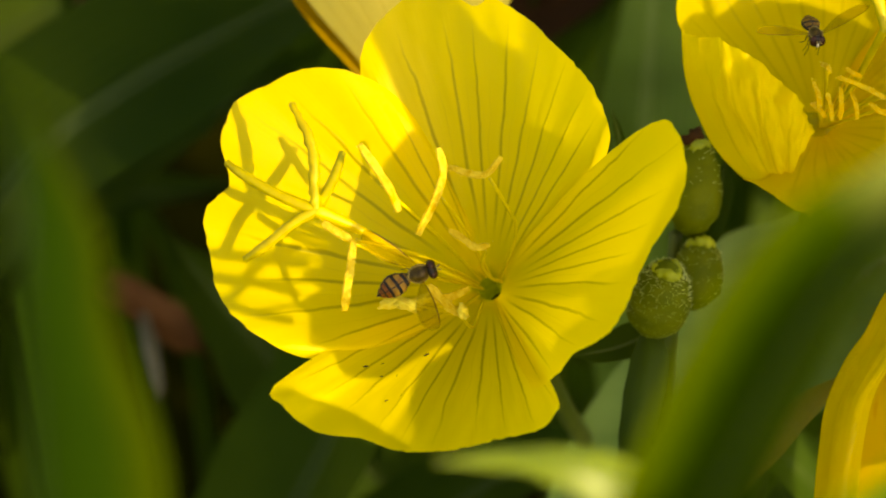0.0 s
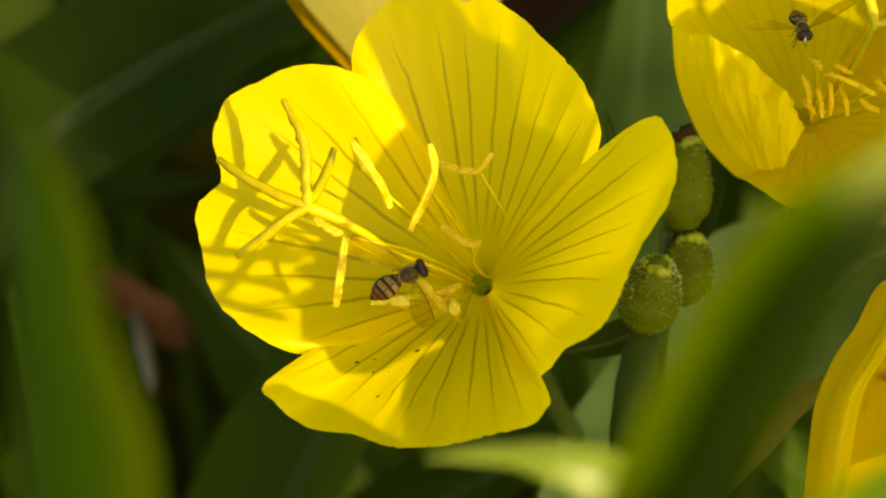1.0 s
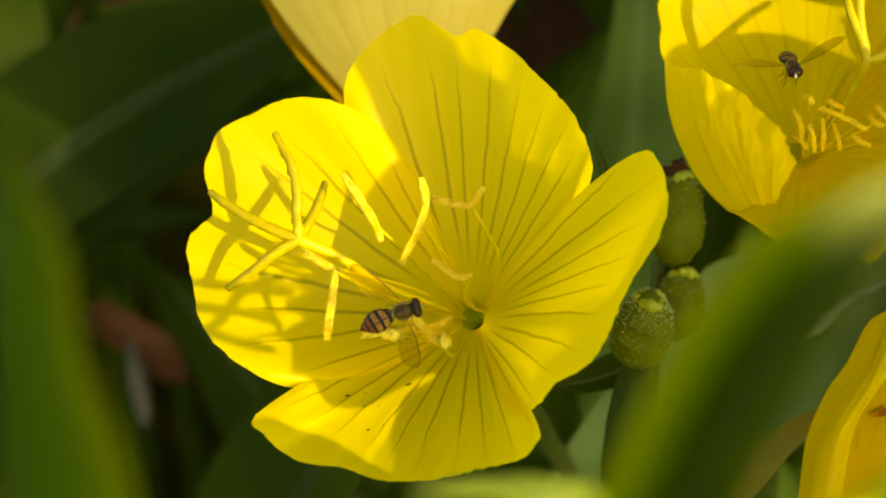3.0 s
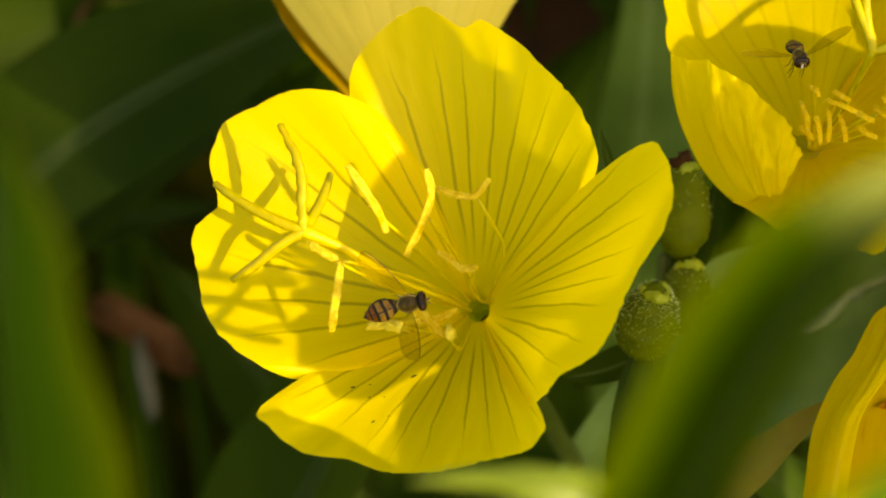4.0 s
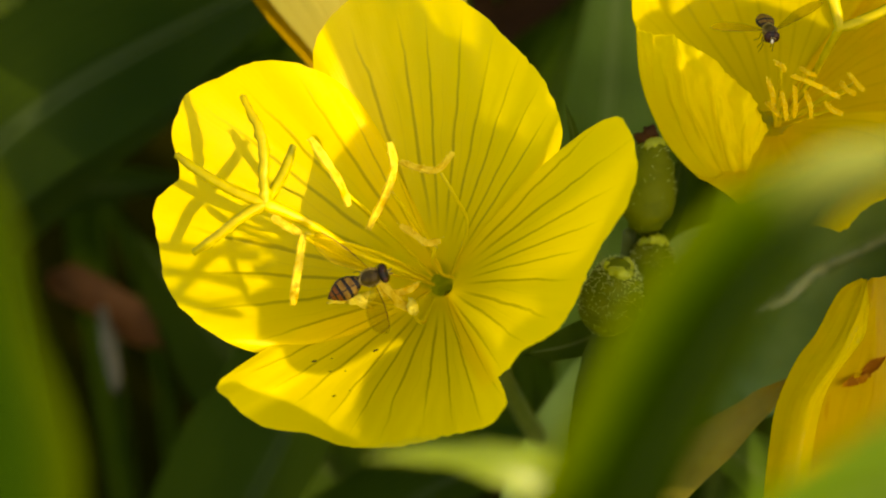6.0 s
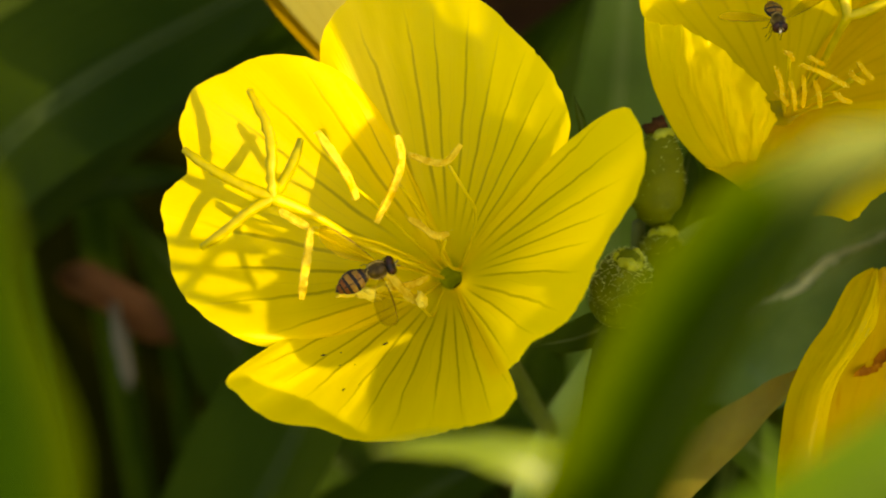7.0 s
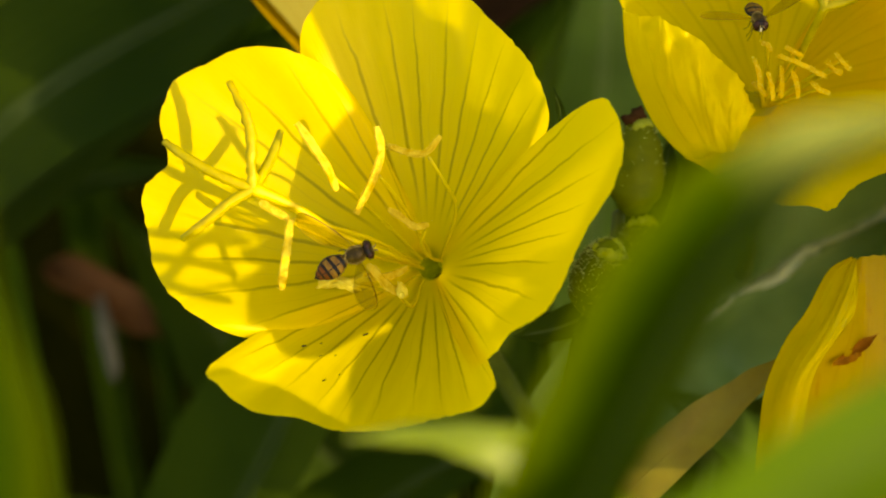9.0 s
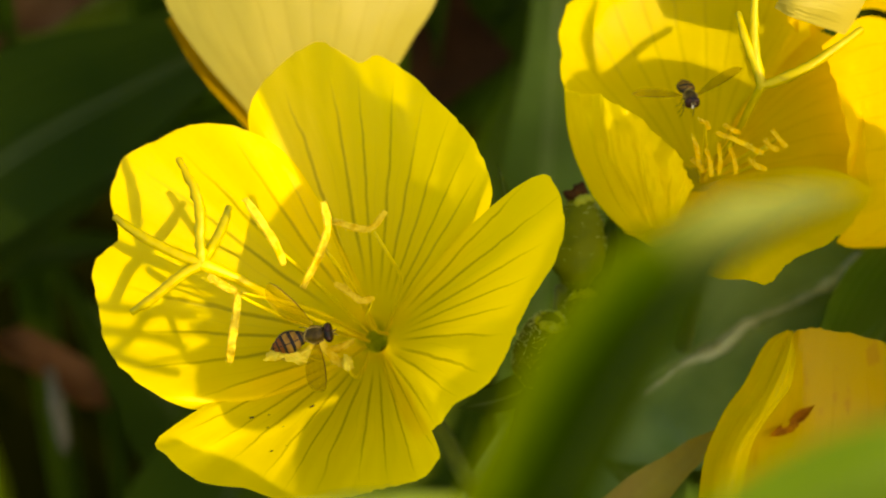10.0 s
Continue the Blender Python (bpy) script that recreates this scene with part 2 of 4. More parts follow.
def wing_material():
    m = Mat("fly_wing")
    x, y = m.uv()
    vein = m.step(m.math("ABSOLUTE", m.math("SINE", m.math("MULTIPLY", m.math("ADD", x, m.math("MULTIPLY", y, 0.15)), 9.5))), 0.05, 0.14, 1.0, 0.0)
    edge = m.step(x, 0.03, 0.09, 1.0, 0.0)
    mask = m.math("MAXIMUM", m.math("MULTIPLY", vein, 0.3), edge)
    m.base(m.mix(mask, rgb(0.36, 0.26, 0.012), rgb(0.06, 0.03, 0.004)), 0.45, 0.06)
    clear = m.n("BsdfTransparent")
    clear.inputs[0].default_value = rgb(0.84, 0.75, 0.34)
    mx = m.n("MixShader")
    m.feed(mx.inputs[0], m.math("ADD", 0.42, m.math("MULTIPLY", mask, 0.45)))
    m.link(clear.outputs[0], mx.inputs[1])
    m.link(m.b.outputs[0], mx.inputs[2])
    m.link(mx.outputs[0], m.out.inputs[0])
    return m.m


WING = wing_material()


# ---- builders ----
def thing(name, place, label, category, group="", kind=""):
    ob = new(name)
    ob.empty_display_size = 0.005
    ob.matrix_world = Matrix.Translation(place) if isinstance(place, Vector) else place
    return tagged(ob, label, category, group, kind)


def part(name, bm, material, parent=None, label="", smooth=True):
    """Links a bmesh, given in the space of its thing, as one mesh object under a thing or a part."""
    me = bpy.data.meshes.new(name)
    bmesh.ops.recalc_face_normals(bm, faces=bm.faces) if len(bm.faces) < 4000 else None
    bm.to_mesh(me)
    bm.free()
    me.materials.append(material)
    if smooth:
        me.polygons.foreach_set("use_smooth", [True] * len(me.polygons))
    ob = new(name, me)
    ob.parent = parent
    return tagged(ob, label)


def spline(points, n):
    """n + 1 places on a smooth line through the points, whatever their spacing."""
    p = [Vector(q) for q in points]
    p = [p[0] * 2 - p[1]] + p + [p[-1] * 2 - p[-2]]
    out = []
    k = len(p) - 3
    for i in range(n + 1):
        f = min(i / n * k, k - 1e-6)
        j = int(f)
        a, b, c, d = p[j:j + 4]
        t1 = max((b - a).length, 1e-6) ** 0.5
        t2 = t1 + max((c - b).length, 1e-6) ** 0.5
        t3 = t2 + max((d - c).length, 1e-6) ** 0.5
        t = t1 + (t2 - t1) * (f - j)
        e = a.lerp(b, t / t1)
        g = b.lerp(c, (t - t1) / (t2 - t1))
        h = c.lerp(d, (t - t2) / (t3 - t2))
        out.append(e.lerp(g, t / t2).lerp(g.lerp(h, (t - t1) / (t3 - t1)), (t - t1) / (t2 - t1)))
    return out


def level(t, values):
    """Value at t (0 to 1) on a smooth line through evenly spaced values."""
    k = len(values) - 1
    f = min(max(t, 0), 0.99999) * k
    j = int(f)
    s = f - j
    s = s * s * (3 - 2 * s)
    return values[j] * (1 - s) + values[j + 1] * s


def tube(points, radii, n=16, sides=8, flat=1.0, lump=0.0, to=lambda p: p):
    """A closed round rod along the points, in millimetres, mapped by to()."""
    bm = bmesh.new()
    line = spline(points, n)
    side = None
    rings = []
    for i, c in enumerate(line):
        d = (line[min(i + 1, n)] - line[max(i - 1, 0)]).normalized()
        if side is None:
            side = d.orthogonal().normalized()
        side = (side - d * side.dot(d)).normalized()
        up = d.cross(side)
        r = level(i / n, radii)
        ring = []
        for k in range(sides):
            a = 2 * math.pi * k / sides
            rr = r * (1 + lump * noise.noise(c * 1.7 + side * math.cos(a) + up * math.sin(a)))
            ring.append(bm.verts.new(to(c + side * rr * math.cos(a) + up * rr * flat * math.sin(a))))
        rings.append(ring)
    for a, b in zip(rings, rings[1:]):
        for k in range(sides):
            bm.faces.new((a[k], a[(k + 1) % sides], b[(k + 1) % sides], b[k]))
    for ring, c, s in ((rings[0], line[0], -1), (rings[-1], line[-1], 1)):
        d = (line[-1] - line[-2] if s > 0 else line[0] - line[1]).normalized()
        tip = bm.verts.new(to(c + d * level(1 if s > 0 else 0, radii) * 0.7))
        for k in range(sides):
            bm.faces.new((ring[k], ring[(k + 1) % sides], tip))
    return bm


def blob(centre, size, rot=None, seg=16, lump=0.0, to=lambda p: p):
    """A rounded body with half axes size."""
    bm = bmesh.new()
    bmesh.ops.create_uvsphere(bm, u_segments=seg, v_segments=max(seg * 2 // 3, 6), radius=1.0)
    rot = rot or Matrix.Identity(3)
    for v in bm.verts:
        k = 1 + lump * noise.noise(v.co * 2.3 + Vector(centre))
        v.co = to(Vector(centre) + rot @ Vector((v.co.x * size[0] * k, v.co.y * size[1] * k, v.co.z * size[2] * k)))
    return bm


def lerp_list(x, xs, ys):
    return float(np.interp(x, xs, ys))


def smooth_rim(rim):
    """Angles and radii of a petal's rim, thickened with a smooth line."""
    fine = spline([(a, r, 0) for a, r in rim], 10 * len(rim))
    return [p.x for p in fine], [p.y for p in fine]


def petal_mesh(rim, veins, bowl, lift=0.0, ripple=0.35, roll=0.0, start=1.2, crumple=0.0, rows=64, cols=90, seed=0.0, to=lambda p: p):
    """A petal between the rim's first and last angle. rim: (degrees, radius) pairs; bowl(u, v): the height of the flower's cup over the throat."""
    ang, rad = smooth_rim(rim)
    lo, hi = rim[0][0], rim[-1][0]
    bm = bmesh.new()
    uvl = bm.loops.layers.uv.new("uv")
    vx = sorted(veins)
    ks = list(range(len(vx)))
    grid, uvs = [], {}
    for i in range(cols + 1):
        a = lo + (hi - lo) * i / cols
        R = lerp_list(a, ang, rad)
        R *= 1 + 0.009 * noise.noise((a * 0.35, seed, 1.0)) + 0.006 * noise.noise((a * 1.1, seed, 2.0)) + 0.004 * noise.noise((a * 2.7, seed, 3.0))
        fall = roll(a) if callable(roll) else roll
        ca, sa = math.cos(radians(a)), math.sin(radians(a))
        k = float(np.interp(a, vx, ks)) + min(a - vx[0], 0) / 9 + max(a - vx[-1], 0) / 9
        col = []
        for j in range(rows + 1):
            s = j / rows
            r = start + (R - start) * s if R > start else start + 0.01 * s
            t = r / max(R, start)
            w = bowl(r * ca, r * sa) - 2.6 * math.exp(-(r - start) / 0.65)
            w += lift * min(r / 8, 1.0)
            w += ripple * t * t * (noise.noise((a * 0.07, t * 1.2, seed)) + 0.5 * noise.noise((a * 0.19, t * 2.0, seed + 5)) + 0.22 * noise.noise((a * 0.45, t * 3.0, seed + 9)))
            w -= fall * max(t - 0.8, 0) ** 2 * 25
            if crumple:
                w += crumple * t * t * (0.5 - abs(noise.noise((a * 0.11 + t, t * 2.6, seed + 3))) * 2.2 + 0.5 * abs(noise.noise((a * 0.3 - t * 2, t * 4.0, seed + 6))))
            w += 0.05 * t * math.cos(2 * math.pi * k)
            v = bm.verts.new(to(Vector((r * ca, r * sa, w))))
            uvs[v] = (k, t)
            col.append(v)
        grid.append(col)
    for a, b in zip(grid, grid[1:]):
        for j in range(rows):
            f = bm.faces.new((a[j], b[j], b[j + 1], a[j + 1]))
            f.smooth = True
            for lp in f.loops:
                lp[uvl].uv = uvs[lp.vert]
    return bm


def leaf_mesh(points, width, facing, shape=(0.5, 0.9, 1.0, 0.8, 0.05), fold=0.25, wave=0.06, n=48, m=10, seed=0.0, to=lambda p: p):
    """A leaf along the points, base first. facing: the way that its upper side looks."""
    line = spline(points, n)
    bm = bmesh.new()
    uvl = bm.loops.layers.uv.new("uv")
    face = Vector(facing).normalized()
    grid, uvs = [], {}
    for i, c in enumerate(line):
        d = (line[min(i + 1, n)] - line[max(i - 1, 0)]).normalized()
        side = d.cross(face).normalized()
        up = side.cross(d).normalized()
        half = width / 2 * level(i / n, shape)
        row = []
        for j in range(m + 1):
            x = j / m * 2 - 1
            z = fold * half * (abs(x) ** 1.5) + wave * width * noise.noise((i / n * 5, x * 0.8, seed)) * abs(x)
            v = bm.verts.new(to(c + side * x * half + up * z))
            uvs[v] = (j / m, i / n)
            row.append(v)
        grid.append(row)
    for a, b in zip(grid, grid[1:]):
        for j in range(m):
            f = bm.faces.new((a[j], a[j + 1], b[j + 1], b[j]))
            for lp in f.loops:
                lp[uvl].uv = uvs[lp.vert]
    return bm


def rooted(name, points, label, category, group=""):
    """A thing that stands on the ground below the first of the points, and the map from the plant's frame into its space."""
    foot = P(*points[0])
    foot.z = 0
    ob = thing(name, foot, label, category, group)
    return ob, (lambda p: P(*p) - foot)


def blade(name, points, width, facing, material, label, category="leaf", group="", shape=(0.6, 0.9, 1.0, 0.8, 0.05), fold=0.25, wave=0.05, seed=0.0):
    """A leaf that grows from the ground: blade and midrib."""
    ob, to = rooted(name, points, label, category, group)
    part("leaf_blade", leaf_mesh(points, width, facing, shape, fold, wave, seed=seed, to=to), material, ob)
    f = Vector(facing).normalized() * -0.02 * width
    part("midrib", tube([Vector(p) + f for p in points], (0.05 * width, 0.04 * width, 0.03 * width, 0.01 * width), 24, 6, to=to), material, ob)
    return ob


def ground_point(u, v):
    """Where the line of view through (u, v) meets the ground, in the plant's frame."""
    w = -(350 + AX_V.z * v) / AX_W.z
    return (u, v, w)


def down(p, du=0.0, dv=0.0):
    """The place on the ground straight below p, moved a little."""
    drop = (350 + AX_V.z * p[1] + AX_W.z * p[2])
    return (p[0] + du, p[1] - drop * AX_V.z + dv, p[2] - drop * AX_W.z - dv * AX_V.z / AX_W.z)


# ---- ground ----
bm = bmesh.new()
bmesh.ops.create_grid(bm, x_segments=120, y_segments=120, size=0.9)
for v in bm.verts:
    v.co.z = 0.006 * noise.noise(v.co * 30) + 0.004 * noise.noise(v.co * 90) - 0.004
    far = max(abs(v.co.x), abs(v.co.y))
    if far > 0.89:
        v.co.x *= 250
        v.co.y *= 250
        v.co.z = -0.01
tagged(part("ground", bm, SOIL), "loose garden soil, shade between the plants put into its colour", "soil", kind="structure")


# ---- the big flower ----
def ribbon(points, radius, to):
    """An anther: a flat ribbon of two lobes with a groove between them."""
    n, sides = 30, 14
    line = spline(points, n)
    bm = bmesh.new()
    rings = []
    for i, c in enumerate(line):
        d = (line[min(i + 1, n)] - line[max(i - 1, 0)]).normalized()
        side = d.cross(Vector((0.3, -0.1, 1))).normalized()
        up = side.cross(d)
        r = 0.84 * radius * level(i / n, (0.6, 1.0, 0.9, 1.0, 0.95, 1.0, 0.65)) * (1 + 0.16 * noise.noise(c * 1.9))
        ring = []
        for k in range(sides):
            a = 2 * math.pi * k / sides
            x, z = math.cos(a), math.sin(a) * (0.08 + 0.55 * abs(math.cos(a)))
            f = 1 + 0.22 * noise.noise(c * 3.1 + side * x * 3 + up * z * 2)
            ring.append(bm.verts.new(to(c + side * x * r * f + up * z * r * 1.3 * f)))
        rings.append(ring)
    for a, b in zip(rings, rings[1:]):
        for k in range(sides):
            bm.faces.new((a[k], a[(k + 1) % sides], b[(k + 1) % sides], b[k]))
    bm.faces.new(rings[0])
    bm.faces.new(rings[-1])
    return bm


def grains(points, radius, to, count=70):
    """Pollen that clings to an anther."""
    line = spline(points, 30)
    rng = random.Random(int(line[3].x * 100) + 7)
    bm = bmesh.new()
    for k in range(count):
        c = line[rng.randrange(31)] + Vector((rng.uniform(-1, 1), rng.uniform(-1, 1), rng.uniform(0.1, 0.6))) * radius * 0.9
        r = rng.uniform(0.03, 0.09)
        vs = [bm.verts.new(to(c + Vector(q) * r)) for q in ((1, 0, 0), (-1, 0, 0), (0, 1, 0), (0, -1, 0), (0, 0, 1), (0, 0, -1))]
        for f in ((0, 2, 4), (2, 1, 4), (1, 3, 4), (3, 0, 4), (2, 0, 5), (1, 2, 5), (3, 1, 5), (0, 3, 5)):
            bm.faces.new([vs[i] for i in f])
    return bm


def stamen(parent, filament, anther, radius=0.54, to=lambda p: p, colour=None):
    st = part("stamen", tube(filament, (0.16, 0.19, 0.17), 18, 8, to=to), FILAMENT, parent)
    part("anther", ribbon(anther, radius, to), colour or ANTHER, st, "cream-yellow anther split along its length")
    tagged(part("pollen", grains(anther, radius, to), POLLEN, st, "pale pollen grains", smooth=False), kind="stuff")
    return st


def big_flower():
    stalk = [(3, -4, -16), (1.2, -1.5, -6), (0, 0, -1)]
    ob, to = rooted("evening_primrose_flower", [down((14, -30, -60))], "open yellow four-petalled cup flower with dark veins on its stem", "flower", "yellow flowers")
    cup_a = (0, 17, 41, 50, 59, 70, 87, 100, 109, 122, 137, 144, 158, 173, 182, 193, 202, 206, 223, 238, 251, 271, 290, 306, 323, 340, 360)
    cup_r = (13.5, 16.6, 24.2, 22.5, 22, 24.3, 29.3, 32.5, 31.7, 27.5, 32, 33.4, 31.5, 29.4, 27.8, 24, 22.5, 24, 20.9, 18.3, 16.4, 14.3, 13.7, 11.2, 10, 11.7, 13.5)

    def cup(u, v):
        """A lopsided bowl whose rim lies in one slanting plane."""
        a = math.degrees(math.atan2(v, u)) % 360
        rr = float(np.mean([np.interp((a + d) % 360, cup_a, cup_r) for d in (-8, -4, 0, 4, 8)]))
        ca, sa = math.cos(radians(a)), math.sin(radians(a))
        return (19.6 + 0.31 * rr * ca - 0.485 * rr * sa) * (math.hypot(u, v) / rr) ** 1.75

    def ease(x):
        x = min(max(x, 0), 1)
        return x * x * (3 - 2 * x)

    def angle(u, v):
        return math.degrees(math.atan2(v, u)) % 360

    def upper_cup(u, v):
        """The upper petal leans back along its sunny margin."""
        return cup(u, v) * (1 - 0.12 * ease((90 - angle(u, v)) / 35))

    def bottom_cup(u, v):
        """The bottom petal hangs lower than the rest."""
        return cup(u, v) * (1 - 0.28 * ease((angle(u, v) - 198) / 42))

    def right_cup(u, v):
        """The right petal sinks towards the bottom one."""
        return cup(u, v) * (1 - 0.28 * ease(-math.degrees(math.atan2(v, u)) / 60))

    left = [(104, 2), (107, 7), (111, 11.4), (113, 17.9), (116, 22.5), (122, 26.9), (126, 28.8), (130, 30.4), (137, 31.9), (144, 33.4), (151, 32.4), (158, 29.6), (164, 30.9), (173, 29.4), (182, 27.8), (193, 23.5), (201, 19.6), (208, 13), (213, 5)]
    upper = [(43, 7), (47, 14.1), (49.7, 18.4), (58.6, 21.8), (64.4, 23.4), (72, 25.3), (78, 26.9), (80.5, 27.9), (83.6, 28.8), (87.3, 29.9), (90.2, 30.5), (92.9, 29.9), (95.6, 30.5), (98.6, 32.1), (101.1, 32.7), (105.6, 32.3), (109.5, 31.4), (114.8, 30.0), (118.1, 28.8), (122, 26.0), (127, 20), (131, 10)]
    right = [(-75, 3), (-73, 5.2), (-69, 10.1), (-54, 10.5), (-37, 10.1), (-20, 11.8), (6, 14.2), (17, 16.6), (27, 20.7), (34, 22.9), (41, 24.2), (46, 23.9), (50, 18.1), (52.5, 12), (55, 6.5), (57, 2.5)]
    bottom = [(193, 6), (198, 15), (201, 20.5), (204, 24.4), (208, 23.9), (216, 23.0), (223, 21.2), (228, 19.8), (238, 18.7), (251, 16.8), (271, 14.7), (290, 14.2), (297, 13.4), (301, 12.5), (305, 7), (308, 3)]
    part("petal", petal_mesh(upper, (59, 65, 72, 79, 86, 94, 100, 110, 119), upper_cup, -0.45, 0.35, 0.5, seed=1.0, crumple=0.5, to=to), YELLOW, ob)
    part("petal", petal_mesh(left, (112, 118, 125, 136, 144, 155, 168, 177, 186, 197, 206), cup, 0.0, 0.45, lambda a: 0.4 + 2.2 * min(max((a - 164) / 14, 0), 1), seed=2.0, to=to), YELLOW, ob)
    part("petal", petal_mesh(bottom, (205, 212, 219, 230, 238, 248, 263, 275, 287, 299), bottom_cup, -0.3, 0.7, 0.2, seed=3.0, crumple=0.35, to=to), YELLOW, ob)
    part("petal", petal_mesh(right, (-62, -54, -34, -16, 5, 16, 24, 31, 39, 47), right_cup, 0.25, 0.5, 0.3, seed=4.0, to=to), YELLOW, ob)
    # the throat narrows into a green tube
    bm = bmesh.new()
    rings = []
    for i in range(13):
        t = i / 12
        r = 1.36 - 0.6 * t ** 0.6
        c = Vector((0.15 * t * 8, -0.18 * t * 8, -2.6 - 8 * t))
        rings.append([bm.verts.new(to(c + Vector((r * math.cos(a) * (1 + 0.16 * math.cos(4 * a + 0.6)), r * math.sin(a) * (1 + 0.16 * math.cos(4 * a + 0.6)), 0)))) for a in [2 * math.pi * k / 24 for k in range(24)]])
    for a, b in zip(rings, rings[1:]):
        for k in range(24):
            bm.faces.new((a[k], a[(k + 1) % 24], b[(k + 1) % 24], b[k]))
    bm.faces.new(rings[-1])
    part("floral_tube", bm, THROAT, ob, "green floral tube below the throat")
    part("stem", tube([down((14, -30, -60)), (15, -30, -80), (9, -14, -32), (1.3, -1.6, -8)], (1.6, 1.4, 1.2, 1.3), 40, 10, to=to), STEM, ob)
    # stamens
    stamen(ob, [(-1, 1, 0), (-6, 6, 5), (-10.5, 10, 12.8)], [(-13.5, 14.9, 13.6), (-11.6, 12.2, 13.6), (-10.2, 9.9, 13.2), (-9.5, 8.1, 12.2)], to=to)
    stamen(ob, [(0, 1.4, 0), (-2.5, 6, 6), (-5.2, 9.5, 10.5)], [(-5.5, 14.6, 12), (-5.0, 12.2, 11.8), (-5.8, 9.4, 11.4), (-7.6, 5.7, 11)], to=to)
    stamen(ob, [(1, 1, 0), (2.6, 6.6, 4), (1.4, 9, 6.0), (-0.2, 11.6, 7.6)], [(-4.4, 12.8, 7.2), (-2.4, 12.1, 7.4), (-0.6, 12.0, 7.6), (1.0, 13.8, 7.7)], 0.46, to=to)
    stamen(ob, [(1.2, 0.8, 0), (0, 1.2, 2.5), (-1.0, 2.6, 5), (-0.6, 4.0, 6.8)], [(-4.4, 6.2, 7), (-3.0, 5.4, 7.2), (-1.6, 4.4, 7.4), (-0.2, 4.7, 7.5)], 0.46, to=to)
    stamen(ob, [(-1.2, 0.2, 0), (-8, 2, 8), (-14.1, 4.9, 14.6)], [(-14.1, 5.1, 15), (-14.3, 2.8, 15.3), (-14.7, 0.4, 15), (-15.0, -2.0, 14.2)], to=to)
    stamen(ob, [(-1.2, 0.6, 0), (-7, 3.5, 8), (-13.8, 5.2, 14)], [(-17.2, 6.9, 14), (-15.9, 6.1, 14.3), (-14.3, 5.2, 14.3)], to=to)
    stamen(ob, [(-0.8, -1.2, 0), (-2.0, -3.9, 4), (-3.2, -2.6, 6.6)], [(-6.5, 0.6, 7.2), (-5.2, -0.9, 7.4), (-4.0, -2.0, 7.4), (-2.9, -2.3, 7.3)], 0.62, to=to)
    stamen(ob, [(-1.2, -0.6, 0), (-4, -2.2, 4), (-7.5, -1.6, 6.6)], [(-11.2, -0.9, 7.4), (-9.2, -1.5, 7.4), (-7.2, -1.0, 7.4), (-4.0, -0.6, 6.6), (-2.3, 0.2, 6.2)], 0.55, to=to)
    for c, size, a in (((-10.4, -1.3, 7.7), (1.1, 0.55, 0.4), 25), ((-8.6, -1.5, 7.8), (1.5, 0.6, 0.45), -12), ((-7.0, -0.9, 7.8), (0.9, 0.5, 0.4), 30), ((-3.0, -2.2, 8.0), (0.5, 0.85, 0.5), 10)):
        part("pollen_clump", blob(c, size, Matrix.Rotation(radians(a), 3, "Z"), 18, 0.9, to), POLLEN, ob, "frayed sticky clump of pollen")
    # style with a four-armed stigma
    style = part("style", tube([(-0.8, 0, -1), (-4, 1.5, 5), (-9.5, 3.8, 9.2), (-14, 6.5, 12.0), (-18.0, 8.2, 13)], (0.18, 0.26, 0.48, 0.70), 26, 10, to=to), FILAMENT, ob, "thick pale yellow style")
    j = (-18.0, 8.2, 13.0)
    for arm, lump, colour, words in (([j, (-21.2, 9.5, 12.6), (-24.8, 11.4, 11.0), (-27.3, 13.1, 9.0)], 0.2, STIGMA, ""),
                                     ([j, (-18.1, 10.5, 13.2), (-18.4, 14.7, 12.6), (-20.5, 19.1, 11.1)], 0.6, STIGMA, "knobbly pollen-dusted stigma arm"),
                                     ([j, (-17.2, 9.5, 12.0), (-16.1, 11.9, 10.0), (-15.4, 14.2, 8.6)], 0.15, STIGMA_SHADED, "stigma arm, shade put into its olive colour"),
                                     ([j, (-20.2, 6.9, 13.0), (-23.0, 4.7, 12.0), (-25.3, 3.2, 10.6)], 0.2, STIGMA, "")):
        part("stigma_arm", tube(arm, (0.62, 0.54, 0.54, 0.50, 0.36), 24, 10, lump=lump, to=to), colour, style, words)
    # dark specks on the lower petal
    for a, r, size in ((225, 9.6, 0.34), (211, 15.2, 0.30), (218, 14.4, 0.16), (222, 13.2, 0.12), (226, 15.6, 0.2), (229, 14.2, 0.1), (214, 13.6, 0.14)):
        u, v = r * math.cos(radians(a)), r * math.sin(radians(a))
        part("speck", blob((u, v, bottom_cup(u, v) + 0.05), (size, size * 0.3, 0.08), Matrix.Rotation(radians(a - 200), 3, "Z"), 8, 0.4, to), FLY_BLACK, ob)
    return ob


big_flower()


